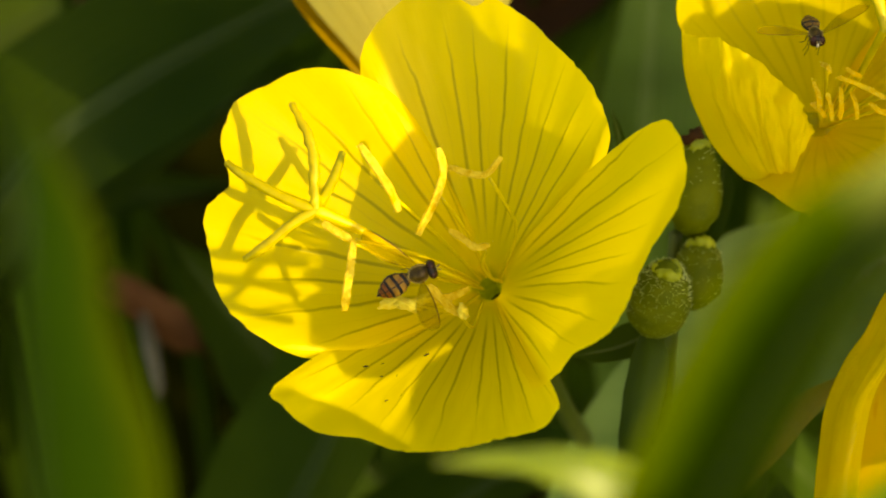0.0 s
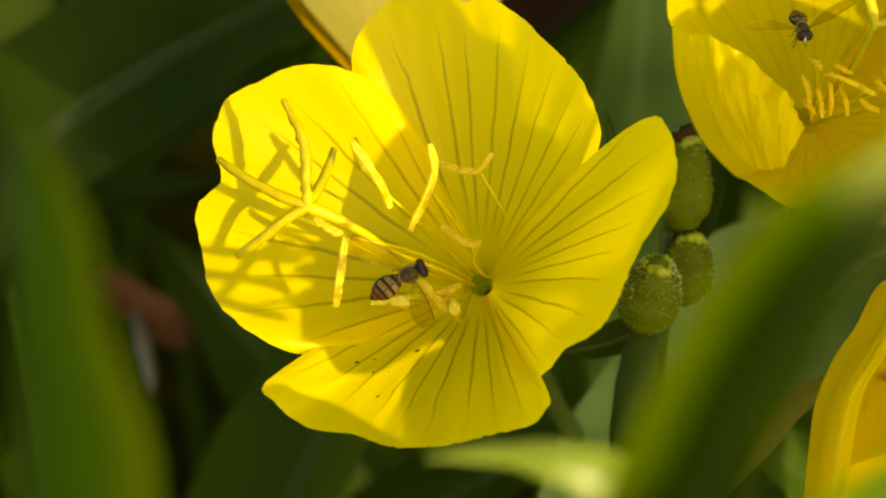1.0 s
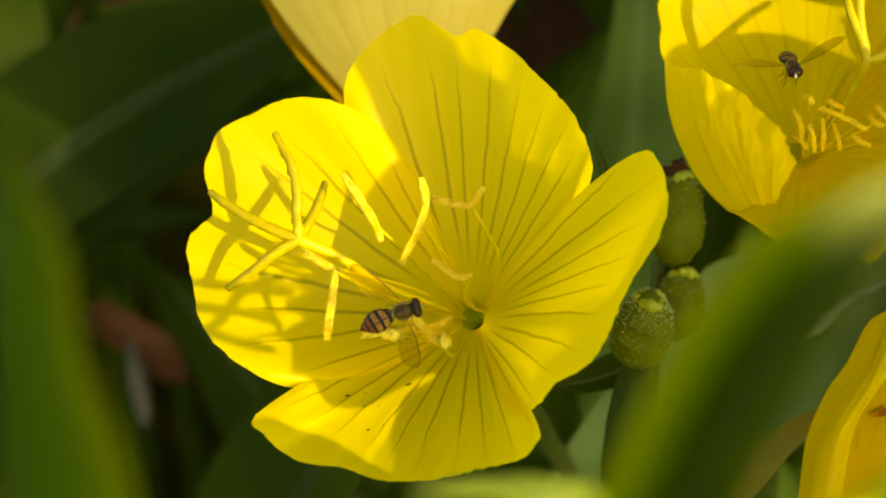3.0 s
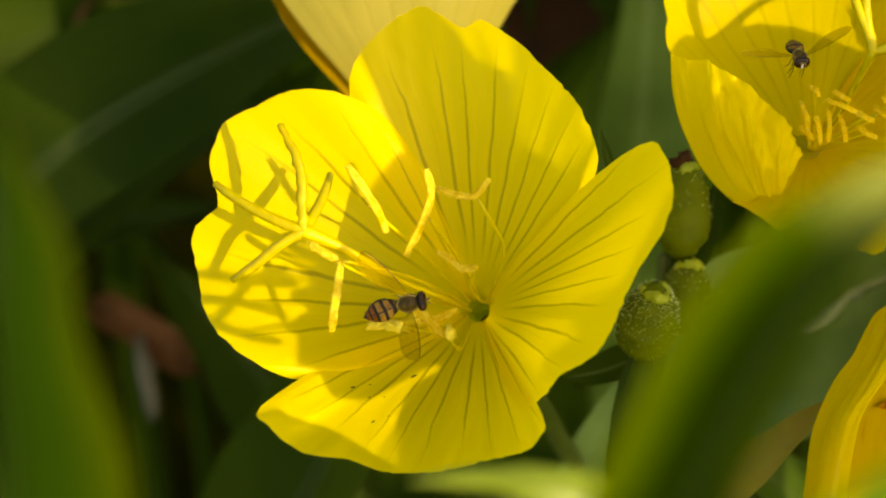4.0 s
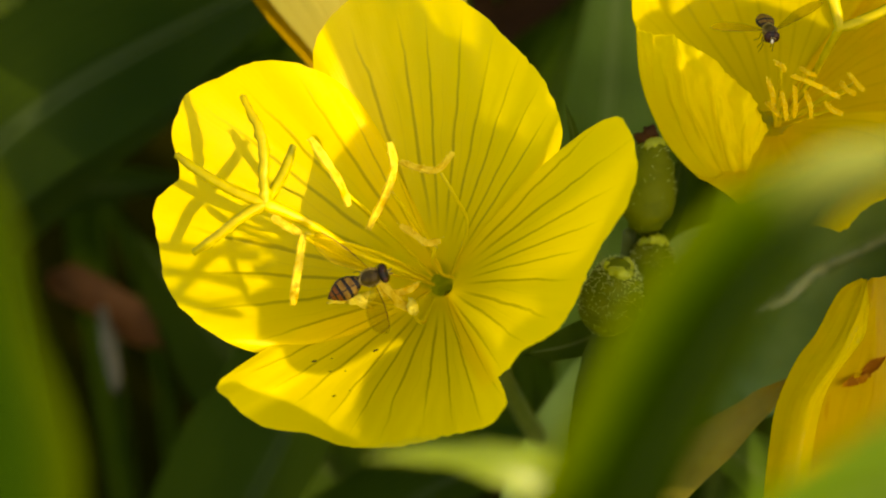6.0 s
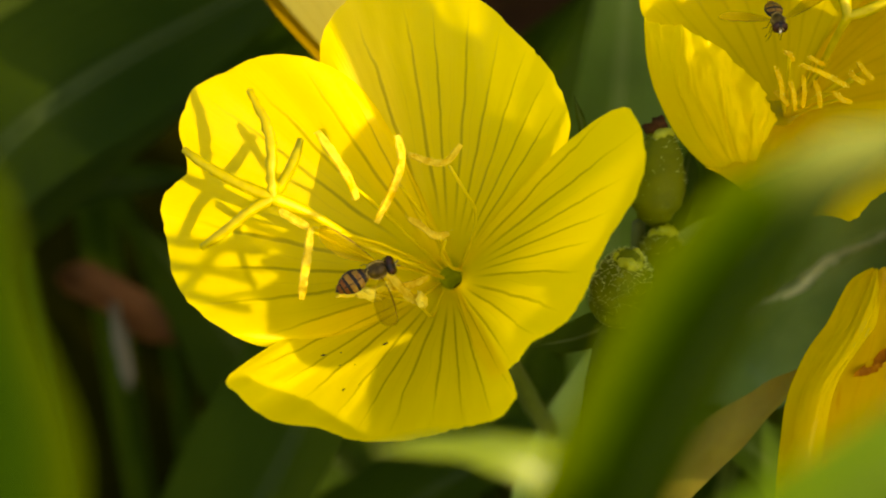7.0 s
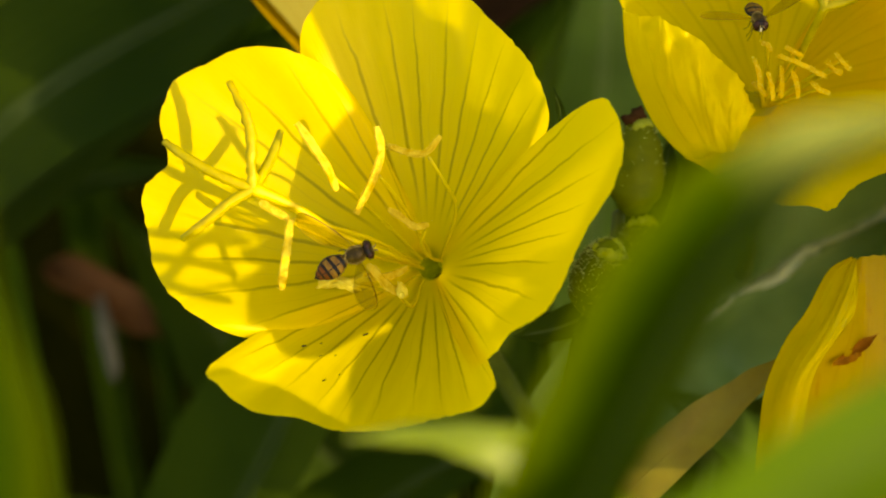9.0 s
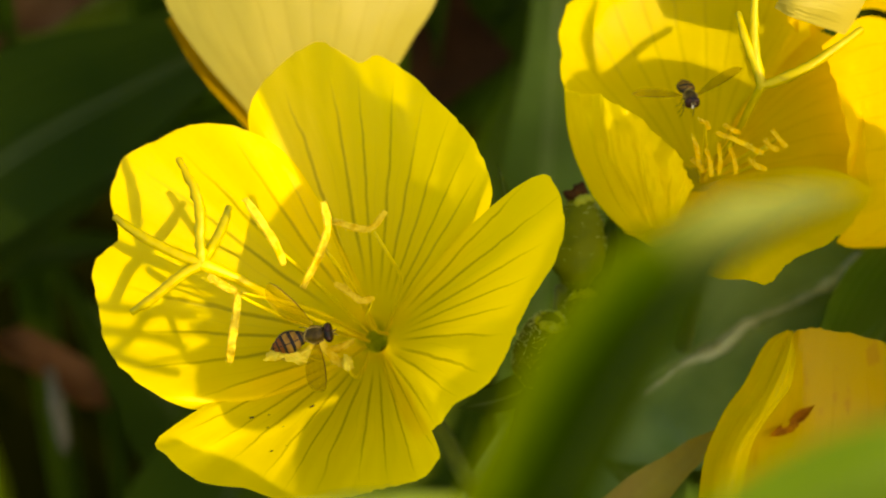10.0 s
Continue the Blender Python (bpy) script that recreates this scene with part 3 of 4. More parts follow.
# ---- other flowers ----
def cup_flower(name, throat, axis, spin, size, depth, material, label, stem_to, power=1.5, roll=0.3, seed=0.0, wave=0.7):
    """A four-petalled cup whose mouth looks along axis (plant frame)."""
    ob, to = rooted(name, [down(stem_to)], label, "flower", "yellow flowers")
    turn = Vector(axis).normalized().to_track_quat("Z", "Y").to_matrix()
    here = lambda p: to(Vector(throat) + turn @ Vector(p))
    for i in range(4):
        a0 = 90 * i + spin
        rim = [(a0 + d, size * f) for d, f in ((-68, 0.12), (-64, 0.45), (-54, 0.78), (-36, 0.95), (-18, 1.0), (-5, 0.97), (0, 0.93), (5, 0.97), (18, 1.01), (36, 0.95), (54, 0.78), (64, 0.45), (68, 0.12))]
        veins = [a0 + d for d in (-50, -38, -27, -18, -9, 0, 8, 17, 28, 39, 50)]
        part("petal", petal_mesh(rim, veins, lambda u, v: depth * (math.hypot(u, v) / size) ** power, 0.3 * (i % 2), wave, roll, seed=seed + i, rows=40, cols=70, to=here), material, ob)
    part("floral_tube", tube([(0, 0, 0.2), (0, 0, -4), (0, 0, -10)], (1.9, 1.2, 0.9), 14, 12, to=here), STEM, ob)
    line = [down(stem_to), stem_to, tuple(Vector(throat) + turn @ Vector((0, 0, -9)))]
    part("stem", tube(line, (1.5, 1.3, 1.0), 30, 8, to=to), STEM, ob)
    rng = random.Random(int(seed * 7) + 3)
    for k in range(8):
        a = radians(k * 45 + rng.uniform(-12, 12))
        l = rng.uniform(5, 8.5)
        e = Vector((math.cos(a) * l * 0.7, math.sin(a) * l * 0.7, l + 1))
        t = Vector((rng.uniform(-1, 1), rng.uniform(-1, 1), rng.uniform(-0.3, 0.6))).normalized() * 2.4
        stamen(ob, [(0, 0, 0), e * 0.5 + Vector((0, 0, 0.6)), e], [e - t, e, e + t + Vector((0, 0, 0.4))], 0.4, to=here)
    return ob


def patch_mesh(columns, veins=10.0, ripple=0.3, seed=0.0, n=56, m=44, flare=0.0, to=lambda p: p):
    """A petal whose columns run from its foot to its rim; a smooth sheet through them, a little wavy towards the rim."""
    runs = [spline(c, m) for c in columns]
    rows = [spline([r[j] for r in runs], n) for j in range(m + 1)]
    bm = bmesh.new()
    uvl = bm.loops.layers.uv.new("uv")
    grid, uvs = [], {}
    for j in range(m + 1):
        t = j / m
        line = []
        for i in range(n + 1):
            x = i / n
            p = rows[j][i].copy()
            if j:
                a = rows[j][min(i + 1, n)] - rows[j][max(i - 1, 0)]
                b = rows[min(j + 1, m)][i] - rows[j - 1][i]
                up = a.cross(b)
                if up.length > 1e-9:
                    k = noise.noise((x * 5, t * 2.0, seed)) + 0.5 * noise.noise((x * 13, t * 4.0, seed + 4)) + 0.25 * noise.noise((x * 27, t * 9.0, seed + 8))
                    p += up.normalized() * ripple * t * k
                edge = flare * t ** 6 * (noise.noise((x * 17, seed, 2.0)) + 0.5 * noise.noise((x * 43, seed, 3.0)))
                p += b.normalized() * edge if b.length > 1e-9 else Vector()
            v = bm.verts.new(to(p))
            uvs[v] = (x * veins, 0.12 + 0.88 * t)
            line.append(v)
        grid.append(line)
    for a, b in zip(grid, grid[1:]):
        for i in range(n):
            f = bm.faces.new((a[i], a[i + 1], b[i + 1], b[i]))
            for lp in f.loops:
                lp[uvl].uv = uvs[lp.vert]
    return bm


def fan(foot, *columns):
    """Columns of a petal that share their foot."""
    return [[foot] + list(c) for c in columns]


def crumpled_flower():
    """The flower beside the big one: an upright back petal, a crumpled one that curls in, two that spread."""
    ob, to = rooted("evening_primrose_flower", [down((38, -8, -60))], "open yellow flower with crumpled petals beside the leaf blade", "flower", "yellow flowers")
    t = (35.8, 17.3, -6)
    back = fan(t, [(29.5, 20.8, -8), (23.1, 25.7, -6), (20.4, 27.9, -3)], [(29.7, 24.4, -10), (23.7, 32.2, -10), (20.9, 36.3, -7)], [(32.4, 28.6, -12), (28.9, 38.7, -12), (27.7, 44.0, -9)],
               [(37.4, 29.3, -12), (37.6, 40.1, -13), (37.6, 45.5, -10)], [(40.5, 26.7, -11), (44.9, 35.5, -11), (47.0, 40.8, -8)], [(41.0, 24.1, -10), (45.2, 30.9, -9), (47.9, 33.7, -6)])
    curled = fan((32.4, 11.4, -6), [(27.3, 11.9, -4), (21.7, 19.2, -2), (20.2, 27.6, 1)], [(27.9, 12.5, -1), (23.7, 19.6, 3), (22.1, 26.4, 4)], [(28.6, 13.0, 2), (25.5, 20.0, 6), (24.0, 25.8, 7)],
                 [(29.7, 13.3, 3), (28.1, 18.8, 7), (28.1, 23.4, 7)], [(31.2, 13.3, 3), (30.9, 16.5, 6), (31.5, 20.5, 6)], [(32.2, 13.0, 2), (32.9, 15.3, 4), (33.8, 17.3, 3)])
    front = fan(t, [(31.3, 13.7, -1), (28.3, 11.5, 1), (26.6, 11.7, 1)], [(33.8, 12.4, 1), (33.9, 9.4, 4), (34.6, 7.2, 5)], [(36.5, 12.4, 1), (38.4, 8.7, 5), (39.5, 6.5, 6)], [(37.4, 12.7, 1), (39.9, 8.7, 5), (41.6, 6.2, 6)],
                [(39.1, 13.4, 0), (41.9, 10.3, 4), (43.9, 8.5, 5)], [(41.6, 15.2, -1), (46.1, 12.4, 2), (48.8, 10.9, 4)], [(43.8, 17.5, -3), (48.8, 15.5, 0), (51.8, 13.6, 2)], [(44.5, 19.1, -4), (49.6, 18.6, -1), (53.5, 16.4, 1)])
    right = fan(t, [(44.2, 18.2, -6), (50.2, 18.2, -5), (53.9, 16.9, -3)], [(43.8, 22.7, -8), (49.8, 25.1, -6), (52.8, 24.2, -2)], [(42.4, 24.6, -9), (48.2, 29.6, -8), (52.0, 31.7, -4)], [(40.3, 25.3, -10), (44.8, 31.0, -10), (48.1, 35.1, -7)])
    part("petal", patch_mesh(back, 12, 0.7, 11.0, flare=0.8, to=to), SOFT, ob)
    part("petal", patch_mesh(curled, 5, 1.7, 12.0, flare=0.35, to=to), SOFT, ob, "crumpled petal that curls inwards")
    # amber and honey: gold of light through shaded petals, put into the colour
    part("petal", patch_mesh(front, 12, 0.5, 13.0, flare=0.4, to=to), AMBER, ob)
    part("petal", patch_mesh(right, 9, 0.5, 14.0, flare=0.4, to=to), HONEY, ob)
    part("throat", blob((35.0, 16.4, -6.6), (3.4, 2.8, 1.9), None, 20, 0.3, to), AMBER, ob, "deep yellow throat")
    part("floral_tube", tube([(35.8, 16.4, -8), (35.9, 13.5, -12), (36.5, 8.5, -20)], (2.0, 1.3, 1.0), 14, 12, to=to), STEM, ob)
    part("stem", tube([down((38, -8, -60)), (38, -8, -60), (36.5, 9, -19.5)], (1.5, 1.3, 1.0), 30, 8, to=to), STEM, ob)
    for line in ([(34.3, 23.6, 6), (34.9, 23.2, 6.4), (35.3, 22.6, 6)], [(36.0, 22.2, 6), (37.8, 21.5, 6.4), (39.4, 20.8, 6)], [(39.2, 21.0, 6), (40.0, 20.4, 6.4), (41.0, 20.0, 6)], [(42.0, 22.6, 5), (42.7, 21.6, 5.4), (43.6, 20.8, 5)],
                 [(36.4, 21.3, 5), (36.5, 19.4, 5.2), (36.4, 17.8, 5)], [(37.6, 20.7, 4.6), (38.1, 19.2, 4.8), (38.2, 17.8, 4.6)], [(39.6, 19.6, 4.4), (40.4, 18.8, 4.6), (41.6, 18.4, 4.2)], [(33.6, 21.8, 5), (34.1, 20.4, 5.2), (34.2, 19.0, 5)],
                 [(33.4, 19.6, 4.5), (34.2, 18.9, 4.8), (35.0, 18.0, 4.5)], [(35.0, 20.6, 5), (35.4, 19.2, 5.2), (35.6, 17.6, 5)], [(41.2, 21.6, 5), (41.9, 20.8, 5.2), (42.8, 20.4, 5)], [(36.9, 23.2, 5.5), (37.6, 22.6, 5.8), (38.6, 22.2, 5.5)]):
        m = Vector(line[1])
        stamen(ob, [Vector(t), Vector(t).lerp(m, 0.6) + Vector((0, 0, 1)), m - Vector((0, 0, 0.4))], line, 0.34, to=to, colour=ANTHER_GOLD)
    st = part("style", tube([t, (38.2, 21.5, 2), (39.5, 25.2, 9), (40.2, 26.8, 11)], (0.32, 0.36, 0.42, 0.5), 18, 8, to=to), STIGMA, ob)
    for arm in ([(39.8, 28.5, 11), (38.6, 31.5, 11), (37.9, 34.5, 10)], [(39.6, 29.5, 11), (39.4, 32.6, 11), (39.6, 37.3, 11)], [(41.3, 27.1, 11), (44.6, 28.5, 12), (47.6, 30.5, 12), (50.7, 32.7, 11)]):
        part("stigma_arm", tube([(40.2, 26.8, 11)] + arm, (0.5, 0.6, 0.5, 0.36), 18, 8, lump=0.2, to=to), STIGMA, st)


crumpled_flower()


def golden_flower():
    """The flower behind the crumpled one, half hidden."""
    ob, to = rooted("evening_primrose_flower", [down((60, 0, -70))], "golden orange-yellow flower with a pale folded petal behind another flower", "flower", "yellow flowers")
    t = (64.8, 25.8, -16)
    part("petal", patch_mesh(fan(t, [(59.5, 34.0, -8), (53.5, 35.6, -4), (48.5, 32.2, -2)], [(58.9, 30.8, -8), (53.6, 29.4, -3), (49.7, 28.4, -1)], [(58.8, 25.2, -8), (54.2, 24.6, -3), (50.9, 23.6, -1)], [(59.0, 19.6, -9), (54.8, 17.5, -6), (51.7, 16.7, -4)],
                                 [(60.0, 16.6, -11), (55.8, 12.1, -9), (51.3, 11.0, -8)], [(61.4, 15.4, -12), (58.1, 11.2, -11), (53.5, 10.3, -10)], [(65.6, 15.5, -14), (62.4, 11.0, -14), (58.4, 11.9, -13)]), 12, 0.6, 31.0, flare=0.6, to=to), HONEY, ob)
    part("petal", patch_mesh(fan(t, [(60.2, 34.4, -12), (55.5, 37.3, -10), (47.3, 33.3, -8)], [(60.6, 38.4, -14), (54.3, 42.2, -14), (45.1, 37.1, -8)], [(62.3, 42.5, -16), (57.4, 47.7, -17), (47.6, 43.8, -12)], [(67.9, 42.7, -18), (67.0, 49.5, -20), (60.1, 51.8, -18)]), 10, 0.8, 32.0, flare=0.6, to=to), HONEY, ob)
    part("petal", patch_mesh(fan(t, [(68.7, 32.2, -16), (72.1, 37.1, -14), (73.2, 41.7, -10)], [(70.8, 25.6, -14), (74.5, 25.2, -8), (76.0, 24.9, -4)], [(68.6, 19.4, -16), (71.4, 14.2, -14), (71.1, 11.5, -10)]), 10, 0.8, 33.0, flare=0.6, to=to), HONEY, ob)
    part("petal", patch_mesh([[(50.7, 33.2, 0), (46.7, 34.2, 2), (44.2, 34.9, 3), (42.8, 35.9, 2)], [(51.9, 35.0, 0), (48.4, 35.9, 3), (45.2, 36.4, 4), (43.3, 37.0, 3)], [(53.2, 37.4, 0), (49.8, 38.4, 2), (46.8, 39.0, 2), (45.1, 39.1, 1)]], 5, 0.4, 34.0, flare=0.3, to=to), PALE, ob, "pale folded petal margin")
    part("floral_tube", tube([t, (65, 21, -21), (64.5, 15, -30)], (2.0, 1.3, 1.0), 14, 12, to=to), STEM, ob)
    part("stem", tube([down((60, 0, -70)), (60, 0, -70), (64.5, 15.5, -29.5)], (1.5, 1.3, 1.0), 30, 8, to=to), STEM, ob)


golden_flower()


def withering_flower():
    """The old flower low in the bed: one petal folded over its margin, brown streaks inside."""
    ob, to = rooted("evening_primrose_flower", [down((58, -46, -60))], "golden yellow old flower with brown withered streaks", "flower", "yellow flowers")
    fold = [[(33.6, -28, 2), (34.0, -16.9, 6), (34.8, -11.8, 6), (37.0, -7.2, 5), (39.4, -4.4, 3), (42.2, 0.0, 0), (44.7, 1.2, -2)], [(34.6, -28, 5), (35.1, -16.7, 9), (36.1, -11.6, 9), (38.4, -7.5, 8), (40.7, -4.3, 6), (43.1, -0.8, 2), (44.8, 1.1, -1)],
            [(36.2, -28, 6), (36.7, -16.2, 10), (37.8, -11.1, 10), (40.3, -7.5, 9), (42.4, -4.0, 7), (44.1, -1.1, 3), (45.0, 1.1, -1)], [(37.6, -28, 5), (38.4, -15.1, 9), (39.6, -10.3, 9), (42.3, -6.4, 8), (43.9, -4.6, 6), (44.7, -2.0, 3), (45.1, 1.0, -1)]]
    inner = [[(35.5, -28, -1), (35.0, -17.2, 5), (36.6, -10.5, 5), (39.2, -5.2, 3), (42.4, -1.0, -0.5), (44.5, 0.9, -3)], [(41, -28, -4), (40.2, -16.6, 0), (41.3, -10.5, 1), (43.6, -5.7, 0), (44.7, -2.1, -2), (45.0, 0.9, -3)], [(46, -28.5, -8), (45.2, -18.2, -5), (45.8, -12.0, -5), (46.4, -7.1, -5), (46.6, -2.8, -4), (46.9, 1.4, -3)],
             [(51, -29, -11), (51.2, -18.4, -8), (51.2, -12.2, -8), (51.1, -7.2, -7), (50.5, -2.8, -5), (50.0, 1.1, -3)], [(56, -29, -11), (57.0, -19.7, -9), (57.0, -13.5, -9), (56.8, -8.4, -8), (56.2, -4.0, -6), (55.5, -0.1, -4)],
             [(61, -29, -10), (61.8, -20.3, -8), (62.2, -14.6, -7), (62.7, -9.6, -6), (62.5, -5.9, -5), (61.5, -3.4, -3)]]
    low = fan((51, -28, -12), [(46, -27, -9), (40, -28.5, -4), (34.2, -29, 1)], [(45, -29, -6), (39, -31, 1), (34, -33, 6)], [(48, -31, -6), (44, -35, 2), (40, -38, 7)], [(53, -32, -6), (54, -37, 2), (54, -41, 6)], [(58, -30, -8), (63, -33, -2), (66, -35, 2)])
    petal = part("petal", patch_mesh(inner, 7, 0.4, 21.0, flare=0.3, to=to), GOLD_SHADED, ob)
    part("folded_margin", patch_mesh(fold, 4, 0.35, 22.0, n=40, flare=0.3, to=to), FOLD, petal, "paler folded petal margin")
    part("petal", patch_mesh(low, 9, 0.8, 23.0, flare=0.6, to=to), GOLD_SHADED, ob)
    part("petal", patch_mesh([[(51, -28, -12)] + [(x, y, w) for x, y, w in c] for c in ([(57, -20, -9), (61.8, -14, -8), (62.5, -6, -5)], [(62, -24, -9), (70, -20, -5), (74, -14, 0)], [(60, -29, -9), (68, -31, -4), (74, -30, 1)])], 8, 0.8, 24.0, flare=0.6, to=to), GOLD_SHADED, ob)
    for line, width in (([(42.3, -10.0, 1.4), (44.0, -9.6, -1.8), (45.0, -9.1, -3.6), (46.4, -8.1, -4.2), (48.0, -7.0, -4.4)], 1.3), ([(44.7, -10.0, -3.0), (45.5, -9.3, -3.6), (46.2, -8.9, -3.8)], 0.8)):
        part("withered_streak", leaf_mesh(line, width, (0.3, 0.2, 1), (0.3, 1.0, 0.7, 0.9, 0.05), 0.3, 0.5, n=24, m=5, seed=width, to=to), WITHERED, petal, "brown withered streak")
    part("floral_tube", tube([(51, -28, -11), (52, -31, -18), (54, -36, -28)], (2.6, 1.4, 1.0), 14, 12, to=to), STEM, ob)
    part("stem", tube([down((58, -46, -60)), (58, -46, -60), (54, -35.6, -27.5)], (1.5, 1.3, 1.0), 30, 8, to=to), STEM, ob)


withering_flower()

def pale_flower():
    """The pale flower above the big one, seen from outside."""
    ob, to = rooted("evening_primrose_flower", [down((-4, 4, -80))], "pale yellow flower seen from behind, its outer petal coloured as if shaded", "flower", "yellow flowers")
    foot = (-8, 16, -33)
    front = fan(foot, [(-14.3, 25.4, -27), (-20.6, 32.8, -25), (-25.0, 39.8, -25), (-27, 50, -27)], [(-12, 27, -26), (-16, 34, -23.5), (-19, 42, -23), (-20, 53, -25)], [(-8, 28, -26), (-9, 36, -23), (-10, 44, -22), (-10, 56, -24)],
                [(-3.5, 28, -27), (-1.5, 36, -24), (0.5, 43, -24), (1, 53, -26)], [(0.5, 29.5, -29), (4.0, 35, -27), (7.0, 40, -26), (9, 50, -27)])
    outer = fan(foot, [(-15.2, 24.4, -28), (-21.4, 31.6, -27), (-25.0, 37.5, -27)], [(-13, 26, -30), (-18, 33, -30), (-21, 40, -30)], [(-10, 28, -33), (-13, 36, -35), (-15, 44, -36)])
    back = fan(foot, [(-14, 28, -38), (-20, 38, -42), (-24, 48, -44)], [(-8, 30, -42), (-9, 42, -48), (-10, 54, -50)], [(-2, 29, -39), (3, 38, -42), (7, 48, -43)])
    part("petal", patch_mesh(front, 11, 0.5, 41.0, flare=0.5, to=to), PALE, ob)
    part("petal", patch_mesh(outer, 6, 0.4, 42.0, flare=0.3, to=to), SHADED_OUTER, ob, "outer petal, shade put into its amber colour")
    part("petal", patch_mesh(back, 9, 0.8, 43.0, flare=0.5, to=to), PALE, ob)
    part("floral_tube", tube([(-8, 16.5, -32.5), (-7.5, 12, -38), (-7, 6, -46)], (1.9, 1.2, 0.9), 14, 12, to=to), STEM, ob)
    part("stem", tube([down((-4, 4, -80)), (-4, 4, -80), (-7, 6.4, -45.5)], (1.5, 1.3, 1.0), 30, 8, to=to), STEM, ob)


pale_flower()


def shading_flower():
    """The unseen flower on the sunny side, its petals cut to shade the middle of the big one."""
    here = Vector((75.5, -7.7, 105))
    ob, to = rooted("evening_primrose_flower", [down((84, -30, 60))], "unseen tall yellow flower that shades the big one", "flower", "yellow flowers")
    flat = lambda u, v: 0.006 * (u * u + v * v)
    top = [(50, 3), (56, 9), (62, 14), (67, 15), (73, 15.4), (75.5, 17.2), (78, 19.7), (80.5, 22.6), (84.5, 23.2), (87.5, 25.2), (90.5, 28.3), (94, 30.6), (99, 31.2), (104, 31), (108, 29.5), (110.3, 26.5), (111, 18), (111.5, 8)]
    side = [(98, 4), (103, 13), (105, 14.8), (124, 14.5), (134, 13.4), (143, 13.9), (159, 13.2), (167, 16.5), (170, 14.8), (175, 17.6), (179, 16.4), (183, 20.4), (187, 17.6), (191, 22.6), (194, 20.6), (198, 23.6), (203, 21.2), (208, 21.8), (214, 19.9), (219, 17.6), (223, 15.2), (234, 10.9), (246, 9), (258, 7.8), (266, 4)]
    far = [(-60, 1.5), (-45, 2.4), (-25, 3), (0, 3), (20, 3), (35, 2.6), (48, 1.5)]
    low = [(235, 1.5), (245, 2.4), (265, 3), (285, 3), (305, 2.4), (315, 1.5)]
    for rim, stuff in ((top, OPAQUE), (side, YELLOW), (far, YELLOW), (low, YELLOW)):
        span = rim[-1][0] - rim[0][0]
        part("petal", petal_mesh(rim, [rim[0][0] + span * k / 9 for k in range(1, 9)], flat, 0, 0.3, seed=rim[0][1], rows=30, cols=60, to=lambda p: to(here + p)), stuff, ob)
    # stamens added so that their shadows finger the edge of the shade
    for line in ([(-17, -0.1), (-22.7, 0.6), (-28.0, 1.2)], [(-19.3, -3.0), (-24.5, -1.7), (-30, -1.2)], [(-21.5, -5.5), (-25.6, -4.6), (-29.1, -2.8)], [(-17.6, 1.7), (-22.8, 0.2), (-27.4, -3.7)], [(-14.3, 4.0), (-17.0, 4.9), (-19.6, 2.9)]):
        p = [here + Vector((u, v, 2.0 + 0.006 * (u * u + v * v))) for u, v in line]
        stamen(ob, [here, here.lerp(p[0], 0.6) + Vector((0, 0, 2)), p[1]], p, 0.6, to=to)
    part("floral_tube", tube([here, here + Vector((-3, 0.4, -4))], (1.6, 1.0), 10, 10, to=to), STEM, ob)
    part("stem", tube([down((84, -30, 60)), (84, -30, 60), here + Vector((2, -4, -9)), here + Vector((-3, 0.4, -4))], (1.4, 1.1, 0.8, 0.8), 30, 8, to=to), STEM, ob)


shading_flower()


# ---- buds ----
def bud(parent, base, tip, width, to, hairs=160, seed=0):
    """An egg-shaped bud with a rimmed hollow at its top and short stiff hairs."""
    b, t = Vector(base), Vector(tip)
    ax = t - b
    along = ax.normalized()
    prof = (width * 0.30, width * 0.48, width * 0.50, width * 0.42, width * 0.26)
    body = part("bud", tube([b, b + ax * 0.3, b + ax * 0.65, t], prof, 26, 20, lump=0.06, to=to), BUD, parent, "hairy green flower bud")
    rng = random.Random(seed)
    side = ax.orthogonal().normalized()
    up = along.cross(side)
    bm = bmesh.new()
    for k in range(hairs):
        s, a = 1 - rng.random() ** 1.4, rng.uniform(0, 6.283)
        r = level(s, prof)
        d = side * math.cos(a) + up * math.sin(a)
        p = b + ax * s + d * r * 0.95
        q = p + (d * 0.8 + along * rng.uniform(0.0, 0.7)) * rng.uniform(0.3, 0.6)
        e1 = d.cross(ax).normalized() * 0.065
        e2 = along * 0.055
        vs = [bm.verts.new(to(x)) for x in (p + e1, p - e1 * 0.5 + e2, p - e1 * 0.5 - e2, q)]
        for f in ((0, 1, 3), (1, 2, 3), (2, 0, 3)):
            bm.faces.new([vs[i] for i in f])
    tagged(part("hairs", bm, HAIR, body, "short glistening hairs", smooth=False), kind="stuff")
    # the crown: a bumpy rim round a green hollow
    top = t + along * 0.1
    rim = [top + (side * math.cos(a) + up * math.sin(a)) * width * 0.17 + along * 0.35 * math.sin(2 * a + seed) for a in [seed + 5.4 * k / 10 for k in range(11)]]
    part("crown", tube(rim, (0.35, 0.62, 0.5, 0.68, 0.5, 0.4), 40, 8, lump=0.9, to=to), BUD_TIP, body, "bumpy yellow-green rim")
    for k in range(4):
        a = k * 1.571 + seed
        part("sepal_tip", blob(top + (side * math.cos(a) + up * math.sin(a)) * width * 0.08 + along * 0.15, (0.5, 0.45, 0.45), seg=10, lump=0.6, to=to), BUD, body)
    return body


